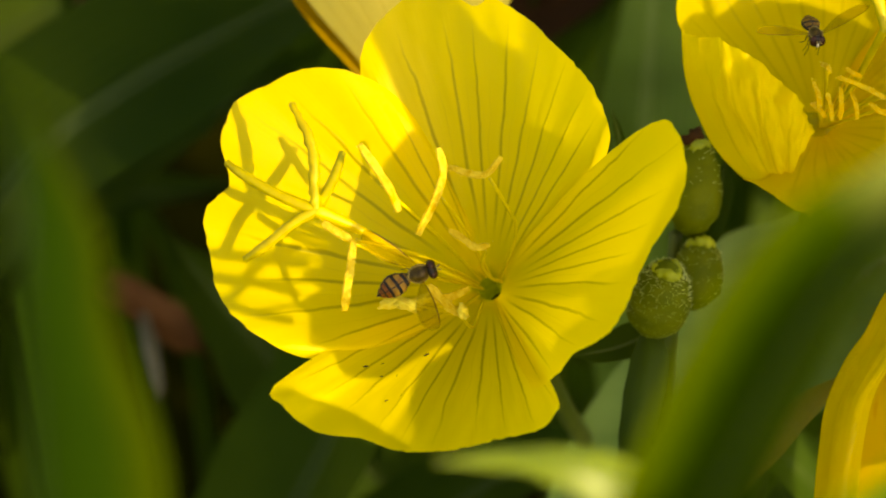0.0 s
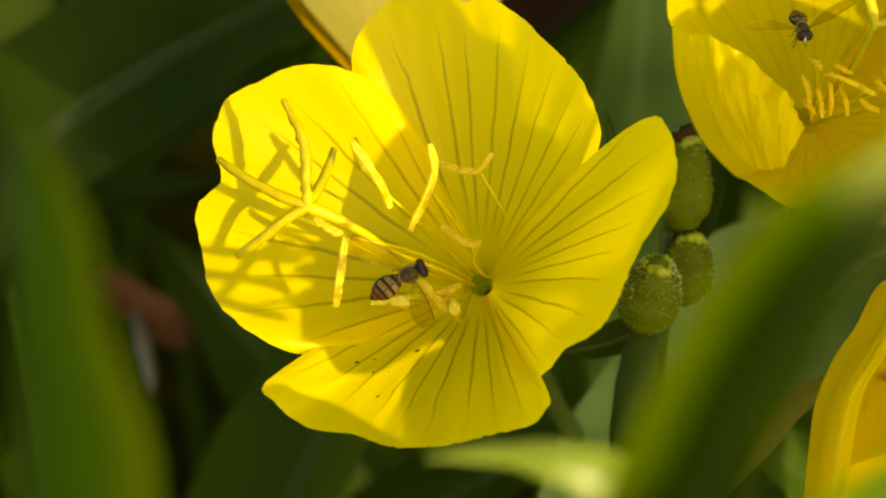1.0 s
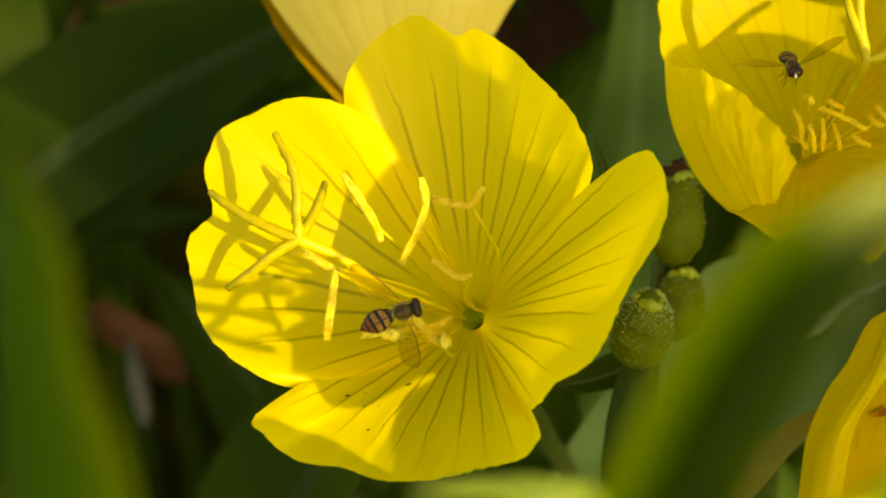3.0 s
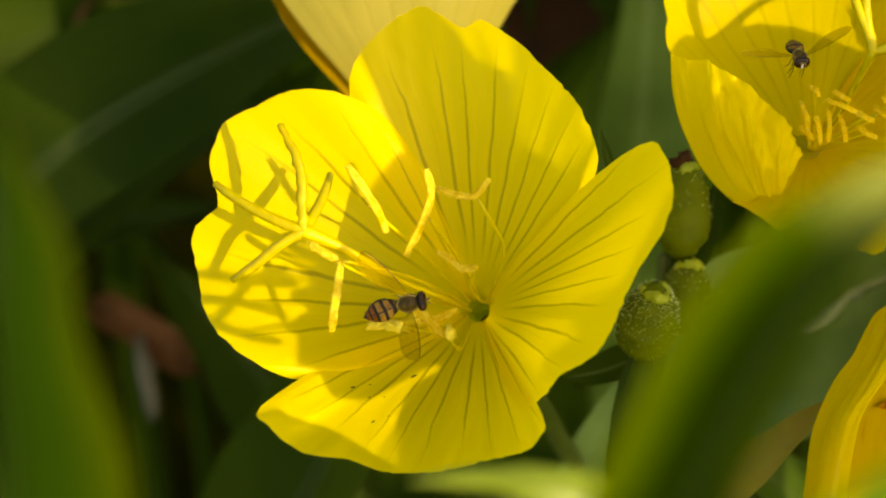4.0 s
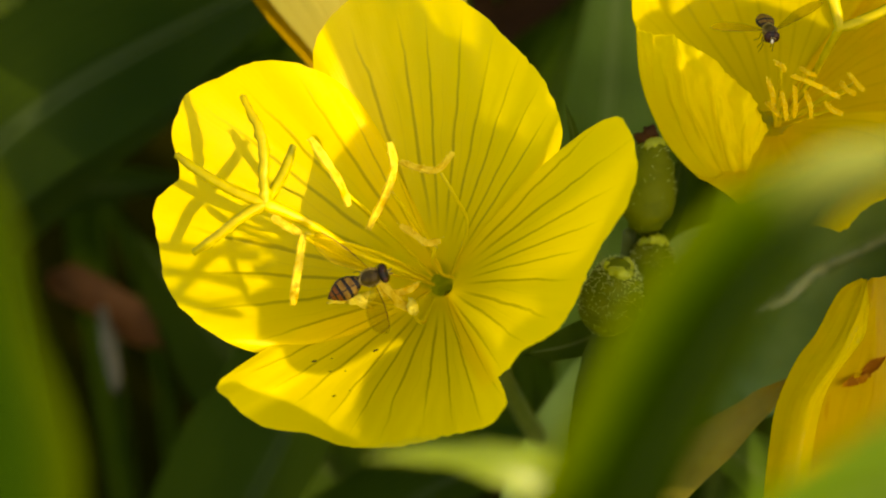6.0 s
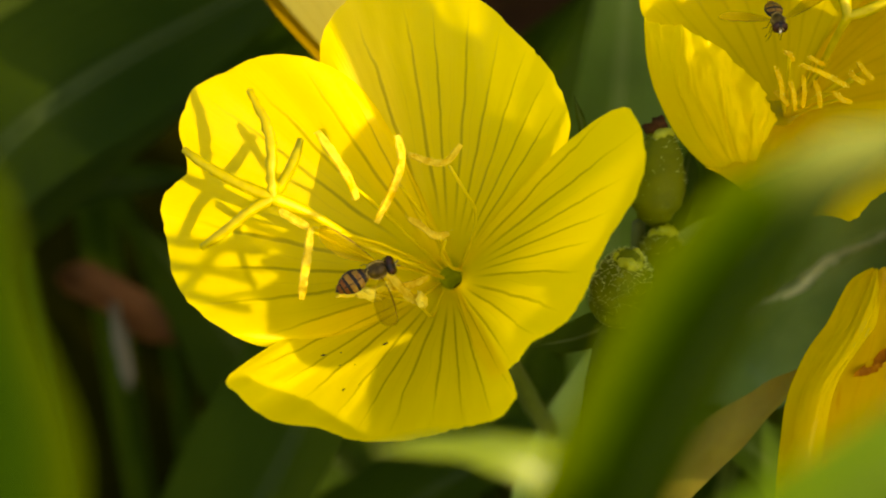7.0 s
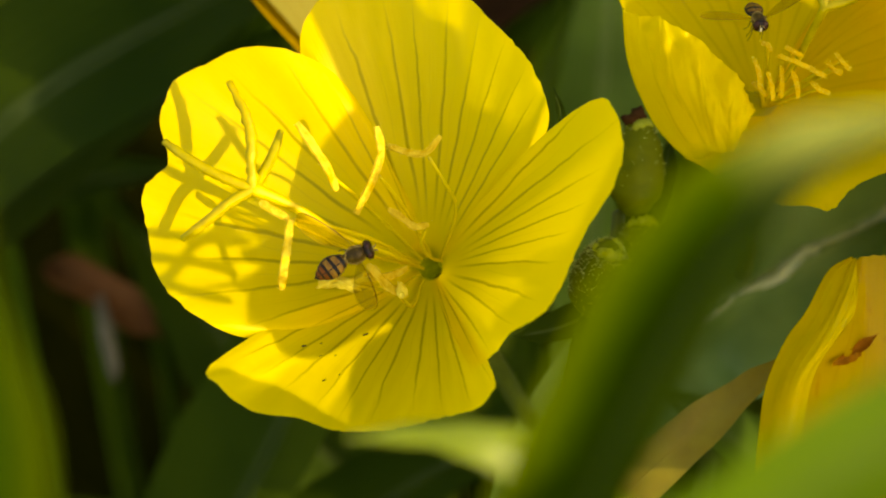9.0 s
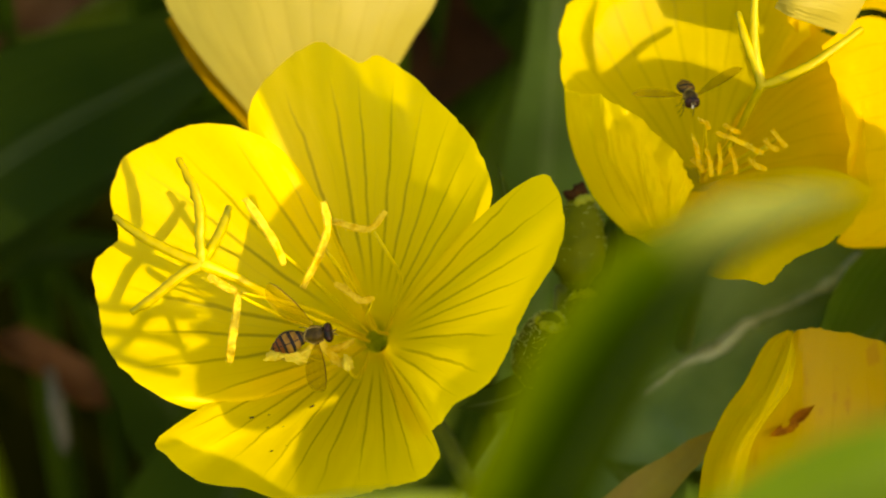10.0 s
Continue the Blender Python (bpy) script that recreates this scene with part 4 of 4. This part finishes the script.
def bud_stem():
    foot = down((22, -18, -50))
    ob, to = rooted("budding_stem", [foot], "green stem with hairy flower buds and narrow leaves", "flower buds")
    part("stem", tube([foot, (22, -18, -50), (20, -6, -14), (20.5, 6, -10)], (1.6, 1.4, 1.1, 0.8), 40, 10, to=to), STEM, ob)
    bud(ob, (17.6, -4.0, -5), (18.7, 2.0, 1.5), 6.7, to, 800, 1)
    bud(ob, (22.0, 6.5, -8), (22.6, 15.4, -6), 6.2, to, 150, 2)
    part("withered_tip", tube([(21.4, 15.6, -5.6), (22.2, 16.6, -5.2), (23.0, 16.2, -5.2)], (0.8, 0.8, 0.4), 10, 8, lump=0.9, to=to), DRY, ob, "brown withered tip")
    bud(ob, (22.6, -1.5, -10), (23.0, 5.0, -7.5), 5.8, to, 260, 3)
    part("leaf", leaf_mesh([(17.3, -4.4, -4), (16.9, -7.8, -3), (16.3, -11.4, -3), (15.5, -16.0, -4), (14.6, -21, -7)], 4.6, (-0.25, 0.1, 0.9), (0.55, 0.95, 1.0, 0.9, 0.5), -0.5, to=to), KEEL, ob, "dark green keeled leaf below the bud")
    part("sepal", leaf_mesh([(15.2, 12, -8), (14.2, 16, -7), (13.2, 19.6, -6)], 1.6, (0.3, 0, 1), (1, 0.9, 0.6, 0.05), 0.3, n=16, m=4, to=to), LEAF_SHADED, ob)
    part("leaf", leaf_mesh([(20, -4, -12), (14, -6.5, -9), (9, -7.5, -9)], 4.2, (0.0, 0.5, 1), (0.5, 1.0, 0.8, 0.05), 0.3, to=to), LEAF_SHADED, ob)
    part("leaf", leaf_mesh([(21, 2, -12), (25, 8, -14), (27, 15, -18)], 4.0, (-0.3, 0.2, 1), (0.5, 1.0, 0.8, 0.05), 0.3, to=to), LEAF_SHADED, ob)
    return ob


bud_stem()


# ---- leaf blades before the flower ----
def tall_blades():
    a = [(-26.9, -45, 128), (-27.5, -25, 136), (-28.0, -9, 141), (-28.3, 3, 143), (-28.3, 14.5, 144)]
    blade("leaf_blade_plant", [down(a[0], 4, -10)] + a, 14.0, (-0.8, 0.2, 0.6), BLADE_LIT_EDGE, "tall smooth green leaf blade, sunlit edge put into its colour", group="tall leaf blades", shape=(0.5, 0.9, 1.0, 0.93, 0.55, 0.02), fold=-0.75)
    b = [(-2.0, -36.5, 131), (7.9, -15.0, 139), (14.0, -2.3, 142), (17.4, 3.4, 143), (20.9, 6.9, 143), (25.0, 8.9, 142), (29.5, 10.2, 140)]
    blade("leaf_blade_plant", [down(b[0], -4, -10)] + b, 8.2, (-0.4, 0.35, 0.8), BLADE_LIT_TIP, "tall arching green leaf blade, sunlight on edge and bent tip put into its colour", group="tall leaf blades", shape=(0.8, 0.9, 1.0, 1.0, 0.85, 0.52, 0.30, 0.04), fold=0.8)
    c = [(8.8, -19.2, 146), (17.4, -12.4, 149), (24.8, -7.6, 150), (31.8, -4.7, 150), (38, -3.6, 146)]
    blade("leaf_blade_plant", [down(c[0], -4, -8)] + c, 6.6, (0.2, 0.3, 1), BLADE_LIT, "green leaf blade arching sideways, sunlight in its bright colour", group="tall leaf blades", shape=(0.8, 0.9, 1.0, 1.0, 0.8, 0.1), fold=0.2)
    d = [(26, -30, 80), (14.3, -17.6, 92), (10.6, -14.0, 97), (7.3, -12.2, 99), (3.6, -11.0, 100), (-0.4, -10.5, 100), (-5.6, -10.9, 100)]
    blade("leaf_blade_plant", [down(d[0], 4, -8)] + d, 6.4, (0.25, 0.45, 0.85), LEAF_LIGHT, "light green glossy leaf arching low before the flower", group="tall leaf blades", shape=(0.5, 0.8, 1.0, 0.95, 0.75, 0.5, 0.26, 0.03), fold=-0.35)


tall_blades()


# ---- leaves behind ----
def back_leaf(points, width, facing, material, label, seed=0.0, fold=0.3, rib=None):
    ob = blade("broad_leaf", [down(points[0])] + points, width, facing, material, label, group="broad leaves", shape=(0.15, 0.3, 0.8, 1.0, 0.85, 0.5, 0.03), fold=fold, wave=0.1, seed=seed)
    if rib:
        foot = ob.location.copy()
        f = Vector(facing).normalized() * 0.35
        part("pale_rib", tube([Vector(p) + f + Vector((0, 0.5 * math.sin(i * 2.3), 0)) for i, p in enumerate(spline([Vector(q) for q in points[1:]], 14))], (0.3, 0.7, 0.3, 0.8, 0.25, 0.9, 0.5, 1.0, 0.4), 80, 8, lump=1.2, to=lambda p: P(*p) - foot), RIB, ob, "pale crinkled midrib")


back_leaf([(-92, -12, -140), (-75, 5, -115), (-57, 21, -92), (-27, 38, -88), (4, 53, -92)], 31, (-0.7, 0.1, 0.7), LEAF_SHADED, "broad green leaf with shade in its dark colour", 2.0)
back_leaf([(-50, -70, -150), (-28, -36, -100), (-14, -8, -80), (-6, 12, -70)], 32, (-0.75, 0.2, 0.6), LEAF_SHADED, "broad green leaf with shade in its dark colour", 3.0)
back_leaf([(-125, 5, -165), (-100, 22, -150), (-75, 36, -138), (-50, 48, -132), (-18, 64, -132)], 26, (0.55, -0.05, 0.85), LEAF_HALF_LIT, "broad green leaf with soft light in its colour", 4.0)
back_leaf([(26, -30, -160), (24, 0, -130), (25, 35, -110), (27, 70, -105)], 21, (0.5, 0.0, 1), LEAF_TEAL, "bluish green upright leaf", 5.0)
back_leaf([(0, -30, -140), (8, 0, -126), (14, 18, -118), (20, 40, -114)], 16, (0.3, -0.1, 1), LEAF_HALF_LIT, "soft green leaf with half shade in its colour", 17.0)
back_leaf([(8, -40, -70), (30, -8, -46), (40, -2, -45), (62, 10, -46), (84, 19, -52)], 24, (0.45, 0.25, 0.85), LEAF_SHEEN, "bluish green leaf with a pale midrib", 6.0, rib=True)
# Three unseen leaves and a flower on the sunny side, added to cast shade.
back_leaf([(62, -60, 85), (60, -44, 100), (54, -28.5, 105), (46, -22, 106), (41, -18.5, 106)], 11, (0.6, -0.1, 0.8), LEAF, "unseen narrow green leaf added to shade the bottom petal", 11.0)
back_leaf([(112, -8, 96), (92, -16, 103), (78, -22.3, 107), (66, -25.6, 108), (52, -36, 107)], 15, (0.6, -0.1, 0.8), LEAF, "unseen green leaf added to shade the bottom petal's rim", 18.0)
cup_flower("evening_primrose_flower", (85, 1.5, 61), (0.6, -0.1, 0.8), 20, 23, 5, THIN, "unseen yellow flower added to shade the crumpled one", (96, -24, 10), power=2.0, seed=51.0)
back_leaf([(130, -20, 30), (116, -6, 62), (90, -15, 66), (54, -30, 66)], 32, (0.6, -0.1, 0.8), LEAF, "unseen broad green leaf added on the sunny side for shade", 10.0)
back_leaf([(-40, -70, -120), (-20, -45, -90), (0, -28, -80), (20, -20, -75)], 20, (-0.7, 0.3, 0.6), LEAF_SHADED, "green leaf low in the bed, shade put into its colour", 7.0)
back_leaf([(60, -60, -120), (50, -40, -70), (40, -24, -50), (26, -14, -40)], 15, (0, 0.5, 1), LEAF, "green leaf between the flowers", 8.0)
back_leaf([(-46, -95, -170), (-38, -60, -150), (-34, -28, -140), (-28, 8, -132)], 17, (-0.7, 0.2, 0.7), LEAF_SHADED, "green leaf low in the bed, shade put into its colour", 12.0)
back_leaf([(-130, -75, -170), (-105, -58, -158), (-78, -46, -150), (-42, -38, -146)], 22, (-0.6, 0.5, 0.7), LEAF_SHADED, "green leaf low in the bed, shade put into its colour", 13.0)
back_leaf([(-130, -40, -185), (-100, -12, -170), (-72, 9, -160), (-36, 15, -152)], 18, (-0.7, 0.3, 0.7), LEAF_SHADED, "green leaf low in the bed, shade put into its colour", 14.0)
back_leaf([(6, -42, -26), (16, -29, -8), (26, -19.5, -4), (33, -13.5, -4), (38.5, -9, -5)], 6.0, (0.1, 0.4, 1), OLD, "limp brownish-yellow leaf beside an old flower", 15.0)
back_leaf([(-110, -30, -150), (-90, -12, -132), (-70, 4, -122), (-50, 18, -116), (-22, 34, -112)], 24, (-0.7, 0.2, 0.7), LEAF_SHADED, "green leaf low in the bed, shade put into its colour", 16.0)


def bed_leaves():
    """The rest of the bed: broad leaves close together behind the flowers, and unseen ones added on the sunny side and
    at the back for shade.
    """
    rng = random.Random(12)
    for k in range(34):
        u, v, w = rng.uniform(-110, 110), rng.uniform(-90, 90), rng.uniform(-240, -95)
        if -85 < u < -30 and -50 < v < 12:
            w -= 90
            u -= 40
        a = rng.uniform(-0.9, 0.9)
        l = rng.uniform(40, 75)
        d = Vector((math.sin(a), math.cos(a) * 0.8, 0.35)) * l
        p = Vector((u, v, w))
        pts = [tuple(p - d * 0.7), tuple(p - d * 0.2 + Vector((0, 0, 4))), tuple(p + d * 0.3), tuple(p + d * 0.8 - Vector((0, 0, 12)))]
        back_leaf(pts, rng.uniform(16, 30), (rng.uniform(-1.3, -0.3), rng.uniform(-0.2, 0.6), 1), rng.choice((LEAF_SHADED, LEAF_SHADED, LEAF)), "broad green leaf deep in the bed, coloured dark for shade", k + 20.0)
    # unseen leaves on the sunny side, added to shade the background
    for k in range(11):
        u, v, w = rng.uniform(68, 125), rng.uniform(-60, 60), rng.uniform(-70, -15)
        p = Vector((u, v, w))
        d = Vector((rng.uniform(-0.1, 0.5), 1, 0.5)) * 40
        pts = [tuple(p - d), tuple(p - d * 0.3), tuple(p + d * 0.4), tuple(p + d)]
        back_leaf(pts, rng.uniform(22, 34), (0.6, -0.1, 0.8), LEAF, "unseen broad green leaf added on the sunny side for shade", k + 60.0)
    # unseen taller plants at the back of the bed, added to block sky light
    for k in range(18):
        u, v, w = -110 + k * 13 + rng.uniform(-6, 6), rng.uniform(88, 112), rng.uniform(-70, 0)
        p = Vector((u, v, w))
        d = Vector((rng.uniform(-0.3, 0.3), 0.75, 0.65)) * rng.uniform(55, 75)
        pts = [tuple(p - d * 0.35 + Vector((0, 12, -12))), tuple(p), tuple(p + d * 0.5), tuple(p + d + Vector((0, -6, -8)))]
        back_leaf(pts, rng.uniform(22, 32), (rng.uniform(-0.4, 0.4), -0.6, 0.7), rng.choice((LEAF_SHADED, LEAF)), "unseen tall green leaf added to block sky light", k + 90.0)


bed_leaves()


# ---- litter ----
def litter():
    place = P(-49, -6, -122)
    ob = thing("dead_leaf", place, "curled reddish-brown dead leaf with a pale dry stalk among the leaves", "dead leaf")
    k = lambda p: P(*p) - place
    part("leaf_blade", leaf_mesh([(-58.5, -0.8, -125), (-52.7, -2.8, -120), (-46.5, -6.6, -120), (-40.6, -11.7, -125)], 6.4, (0.1, 0.3, 1), (0.3, 0.95, 0.9, 1.0, 0.05), 0.5, 0.15, to=k), BARK_BROWN, ob)
    part("stalk", tube([(-49.6, -5.6, -119), (-48.2, -10.7, -117), (-47.6, -15.6, -121), (-48, -18, -125)], (0.9, 1.3, 1.1, 0.5), 16, 8, lump=0.3, to=k), STRAW, ob, "pale dry stalk")

    # The first leaf is added to stand for a dark gap to the soil.
    for place, words, stuff, size in ((P(11, 46, -138), "dark brown leaf added in place of a dark gap to the soil", DRY, 1.0), (P(-47, 54, -126), "pale brown dead leaf caught between the leaves", TAN_LEAF, 0.6)):
        ob = thing("dead_leaf", place, words, "dead leaf")
        k = lambda p: Vector(p) * 0.001 * size
        part("leaf_blade", leaf_mesh([(-18, -14, -6), (-6, -5, 1), (6, 5, 3), (18, 16, 0)], 20, (0, -0.6, 1), (0.2, 0.9, 1.0, 0.7, 0.05), 0.4, to=k), stuff, ob)
        part("stalk", tube([(-18, -14, -6), (-22, -19, -12), (-24, -24, -20)], (0.9, 0.7, 0.6), 12, 6, to=k), stuff, ob)

    ob = thing("dead_leaf", P(*ground_point(-88, 74)) + Vector((0, 0, 0.004)), "pale brown dead leaf on the soil", "dead leaf")
    k = lambda p: Vector(p) * 0.001
    part("leaf_blade", leaf_mesh([(-16, -4, 2), (-4, 2, 5), (8, 3, 5), (22, 9, 2)], 15, (0, -0.4, 1), (0.2, 0.9, 1.0, 0.7, 0.05), 0.4, to=k), TAN_LEAF, ob)


litter()


# ---- hoverflies ----
def hoverfly(label, wings, bend=0.0, size=1.0):
    """A small striped fly; its head points along x, its back along z, in millimetres."""
    ob = thing("hoverfly", Matrix.Identity(4), label, "fly", "hoverflies")
    k = lambda p: Vector(p) * 0.001 * size
    part("thorax", blob((0, 0, 0), (1.10, 0.86, 0.85), seg=20, to=k), THORAX, ob, "bronze-black thorax with pale edges")
    part("scutellum", blob((-0.85, 0, 0.25), (0.35, 0.5, 0.3), seg=12, to=k), THORAX, ob)
    for s in (-1, 1):
        part("thorax_edge", tube([(0.75, 0.60 * s, 0.28), (0, 0.82 * s, 0.32), (-0.8, 0.56 * s, 0.25)], (0.06, 0.12, 0.06), 10, 6, to=k), FLY_YELLOW, ob, "pale yellow side stripe")
    head = part("head", blob((1.22, 0, 0.0), (0.50, 0.88, 0.76), seg=18, to=k), FLY_BLACK, ob)
    part("face", blob((1.52, 0, -0.22), (0.24, 0.2, 0.42), seg=12, to=k), FLY_FACE, head, "pale shining face")
    for s in (-1, 1):
        part("eye", blob((1.27, 0.40 * s, 0.04), (0.46, 0.56, 0.72), seg=16, to=k), EYE, head, "large dark reddish eye")
        part("antenna", tube([(1.6, 0.12 * s, 0.25), (1.95, 0.18 * s, 0.32), (2.1, 0.3 * s, 0.2)], (0.06, 0.08, 0.05), 8, 6, to=k), FLY_YELLOW, head)
    # abdomen in banded rings, turned a little against the thorax
    def bent(x, y, z):
        a = radians(bend)
        return (-0.8 + (x + 0.8) * math.cos(a) - y * math.sin(a), (x + 0.8) * math.sin(a) + y * math.cos(a), z)

    prof = (0.36, 0.74, 1.02, 1.12, 1.06, 0.84, 0.50, 0.04)
    a0, a1 = -0.80, -4.55
    n = 40
    def shell(t0, t1, q0, q1, grow, sides):
        """A stretch of the abdomen's skin from t0 to t1 along it and from q0 to q1 round it."""
        bm = bmesh.new()
        rings = []
        m = max(2, int((t1 - t0) * n))
        for j in range(m + 1):
            t = t0 + (t1 - t0) * j / m
            r = level(t, prof) * grow
            x = a0 + (a1 - a0) * t
            rings.append([bm.verts.new(k(bent(x - 0.22 * r * math.cos(q) ** 2 * (1 - t), r * math.cos(q), r * 0.55 * math.sin(q) - 0.10 - 0.28 * t))) for q in [radians(q0 + (q1 - q0) * c / sides) for c in range(sides + 1)]])
        for a, b in zip(rings, rings[1:]):
            for c in range(sides):
                bm.faces.new((a[c], a[c + 1], b[c + 1], b[c]))
        return bm

    part("abdomen", shell(0.0, 1.0, 0, 360, 1.0, 24), FLY_BLACK, ob, "glossy black abdomen")
    for t0, t1, colour, words in ((0.06, 0.11, FLY_TAN, "narrow tan band"), (0.20, 0.34, FLY_TAN, "tan band"), (0.43, 0.57, FLY_TAN, "tan band"), (0.65, 0.75, FLY_ORANGE, "orange-brown band"), (0.80, 0.89, FLY_ORANGE, "orange-brown band")):
        for q0, q1 in ((27, 87), (93, 153)):
            part("abdomen_band", shell(t0, t1, q0, q1, 1.02, 8), colour, ob, words)
    part("waist", blob((-0.95, 0, 0.0), (0.35, 0.42, 0.32), seg=12, to=k), FLY_BLACK, ob)
    part("hind_edge", tube([(-0.72, 0.6, 0.42), (-1.02, 0, 0.55), (-0.72, -0.6, 0.42)], (0.04, 0.08, 0.04), 12, 6, to=k), FLY_YELLOW, ob, "pale yellow hind edge of the thorax")
    part("collar", tube([(0.88, 0.5, 0.3), (1.0, 0, 0.52), (0.88, -0.5, 0.3)], (0.05, 0.09, 0.05), 12, 6, to=k), FLY_YELLOW, ob, "pale collar behind the head")
    # wings: (root, direction in degrees, tilt)
    for s, ang, tilt in wings:
        bm = bmesh.new()
        uvl = bm.loops.layers.uv.new("uv")
        grid, uvs = [], {}
        d = Vector((math.cos(radians(ang)), math.sin(radians(ang)), tilt)).normalized()
        c = Vector((0, 0, 1)).cross(d).normalized() * s
        for i in range(25):
            t = i / 24
            w = 1.9 * (0.10 + 0.90 * min(1.0, t / 0.45) ** 0.8) * (1 - max(0.0, (t - 0.62) / 0.38) ** 2.4) ** 0.5 + 0.01
            row = []
            for j in range(9):
                x = j / 8
                p = Vector((0.15, 0.72 * s, 0.30)) + d * (6.3 * t) + c * ((x - 0.25) * w) + Vector((0, 0, 0.10 * math.sin(x * 6) + 0.12 * t * t))
                v = bm.verts.new(k(p))
                uvs[v] = (x, t)
                row.append(v)
            grid.append(row)
        for a, b in zip(grid, grid[1:]):
            for j in range(8):
                f = bm.faces.new((a[j], a[j + 1], b[j + 1], b[j]))
                for lp in f.loops:
                    lp[uvl].uv = uvs[lp.vert]
        part("wing", bm, WING, ob, "clear brownish veined wing")
    for s in (-1, 1):
        for x0, kx, fx in ((0.5, 0.9, 1.0), (0.0, 0.1, 0.0), (-0.5, -1.2, -1.8)):
            part("leg", tube([(x0, 0.45 * s, -0.5), (kx * 0.7, (0.5 if s > 0 else 0.75) * s, -0.7), (kx * 0.8, (0.45 if s > 0 else 0.85) * s, -1.4), (fx * 0.9, (0.3 if s > 0 else 1.3) * s, -2.2)], (0.07, 0.055, 0.04, 0.03), 14, 6, to=k), FLY_BLACK, ob)
    return ob


fly_on_stamen = hoverfly("small striped hoverfly feeding on the stamens", ((1, 125, 0.15), (-1, -84, 1.6)), 15, 1.1)
fly_in_cup = hoverfly("small dark hoverfly with spread wings over the stamens", ((1, 100, 0.5), (-1, -95, 0.02)), 0.0, 0.88)


def motions():
    def at(u, v, w, turn, pitch=0, roll=0):
        return FRAME @ Matrix.Translation((u * 0.001, v * 0.001, w * 0.001)) @ pose(0, 0, 0, 0, 0, turn) @ pose(0, 0, 0, roll, -pitch, 0)

    def facing(u, v, w, lean):
        """Head towards the viewer; lean lifts the abdomen into sight."""
        ahead = Vector((0.12, -0.55 - 0.6 * lean, 0.85)).normalized()
        side = Vector((0.0, 0.85, 0.45)).cross(ahead).normalized()
        turn = Matrix((ahead, side, ahead.cross(side))).transposed().to_4x4()
        return FRAME @ Matrix.Translation((u * 0.001, v * 0.001, w * 0.001)) @ turn @ Matrix.Translation((-0.0013, 0, 0))

    walk(fly_on_stamen, [(t, at(u, v, 12.4, a - 8, 4, 14)) for t, u, v, a in (
        (0.0, -7.5, 1.8, 26), (0.2, -7.5, 1.6, 26), (0.5, -7.4, 1.5, 28), (0.8, -7.6, 1.4, 31), (1.1, -7.6, 1.4, 31), (1.4, -7.6, 1.4, 33),
        (1.7, -7.7, 1.5, 28), (2.0, -7.8, 1.4, 27), (2.3, -7.7, 1.4, 21), (2.6, -7.4, 1.2, 22), (3.9, -7.2, 0.9, 18), (4.2, -7.5, 1.1, 12),
        (4.5, -7.4, 1.1, 19), (4.8, -7.4, 1.0, 26), (5.1, -7.4, 1.1, 21), (5.4, -7.2, 0.9, 28), (5.6, -7.2, 0.9, 25), (6.8, -7.5, 1.0, 25),
        (7.2, -7.4, 1.0, 28), (7.6, -7.7, 1.1, 29), (8.0, -7.6, 1.1, 27), (8.4, -7.7, 1.3, 31), (8.8, -7.7, 1.6, 24), (9.0, -7.6, 1.6, 28),
        (9.3, -7.1, 1.4, 24), (9.6, -6.6, 1.2, 17), (10.0, -6.3, 0.9, 16))])
    walk(fly_in_cup, [(t, facing(u, v, 8, k)) for t, u, v, k in (
        (0.0, 33.7, 25.6, 0.3), (0.4, 33.5, 25.6, 0.0), (0.8, 33.4, 25.7, 0.05), (1.2, 33.4, 25.9, 0.5), (1.6, 33.2, 26.0, 0.0),
        (2.0, 33.2, 26.0, 0.6), (2.5, 33.2, 25.7, 0.0), (4.0, 33.3, 25.8, 0.1), (4.5, 33.1, 26.4, 0.0), (5.0, 33.0, 26.6, 0.25),
        (5.5, 33.6, 26.1, 0.15), (6.8, 33.7, 25.8, 0.15), (7.2, 33.7, 25.7, 0.5), (7.6, 33.8, 25.6, 0.05), (8.0, 33.9, 25.4, 0.1),
        (8.3, 33.9, 25.3, 0.1), (9.0, 34.0, 25.0, 0.15), (9.5, 33.6, 25.1, 0.15), (10.0, 33.3, 25.1, 0.15))])


motions()
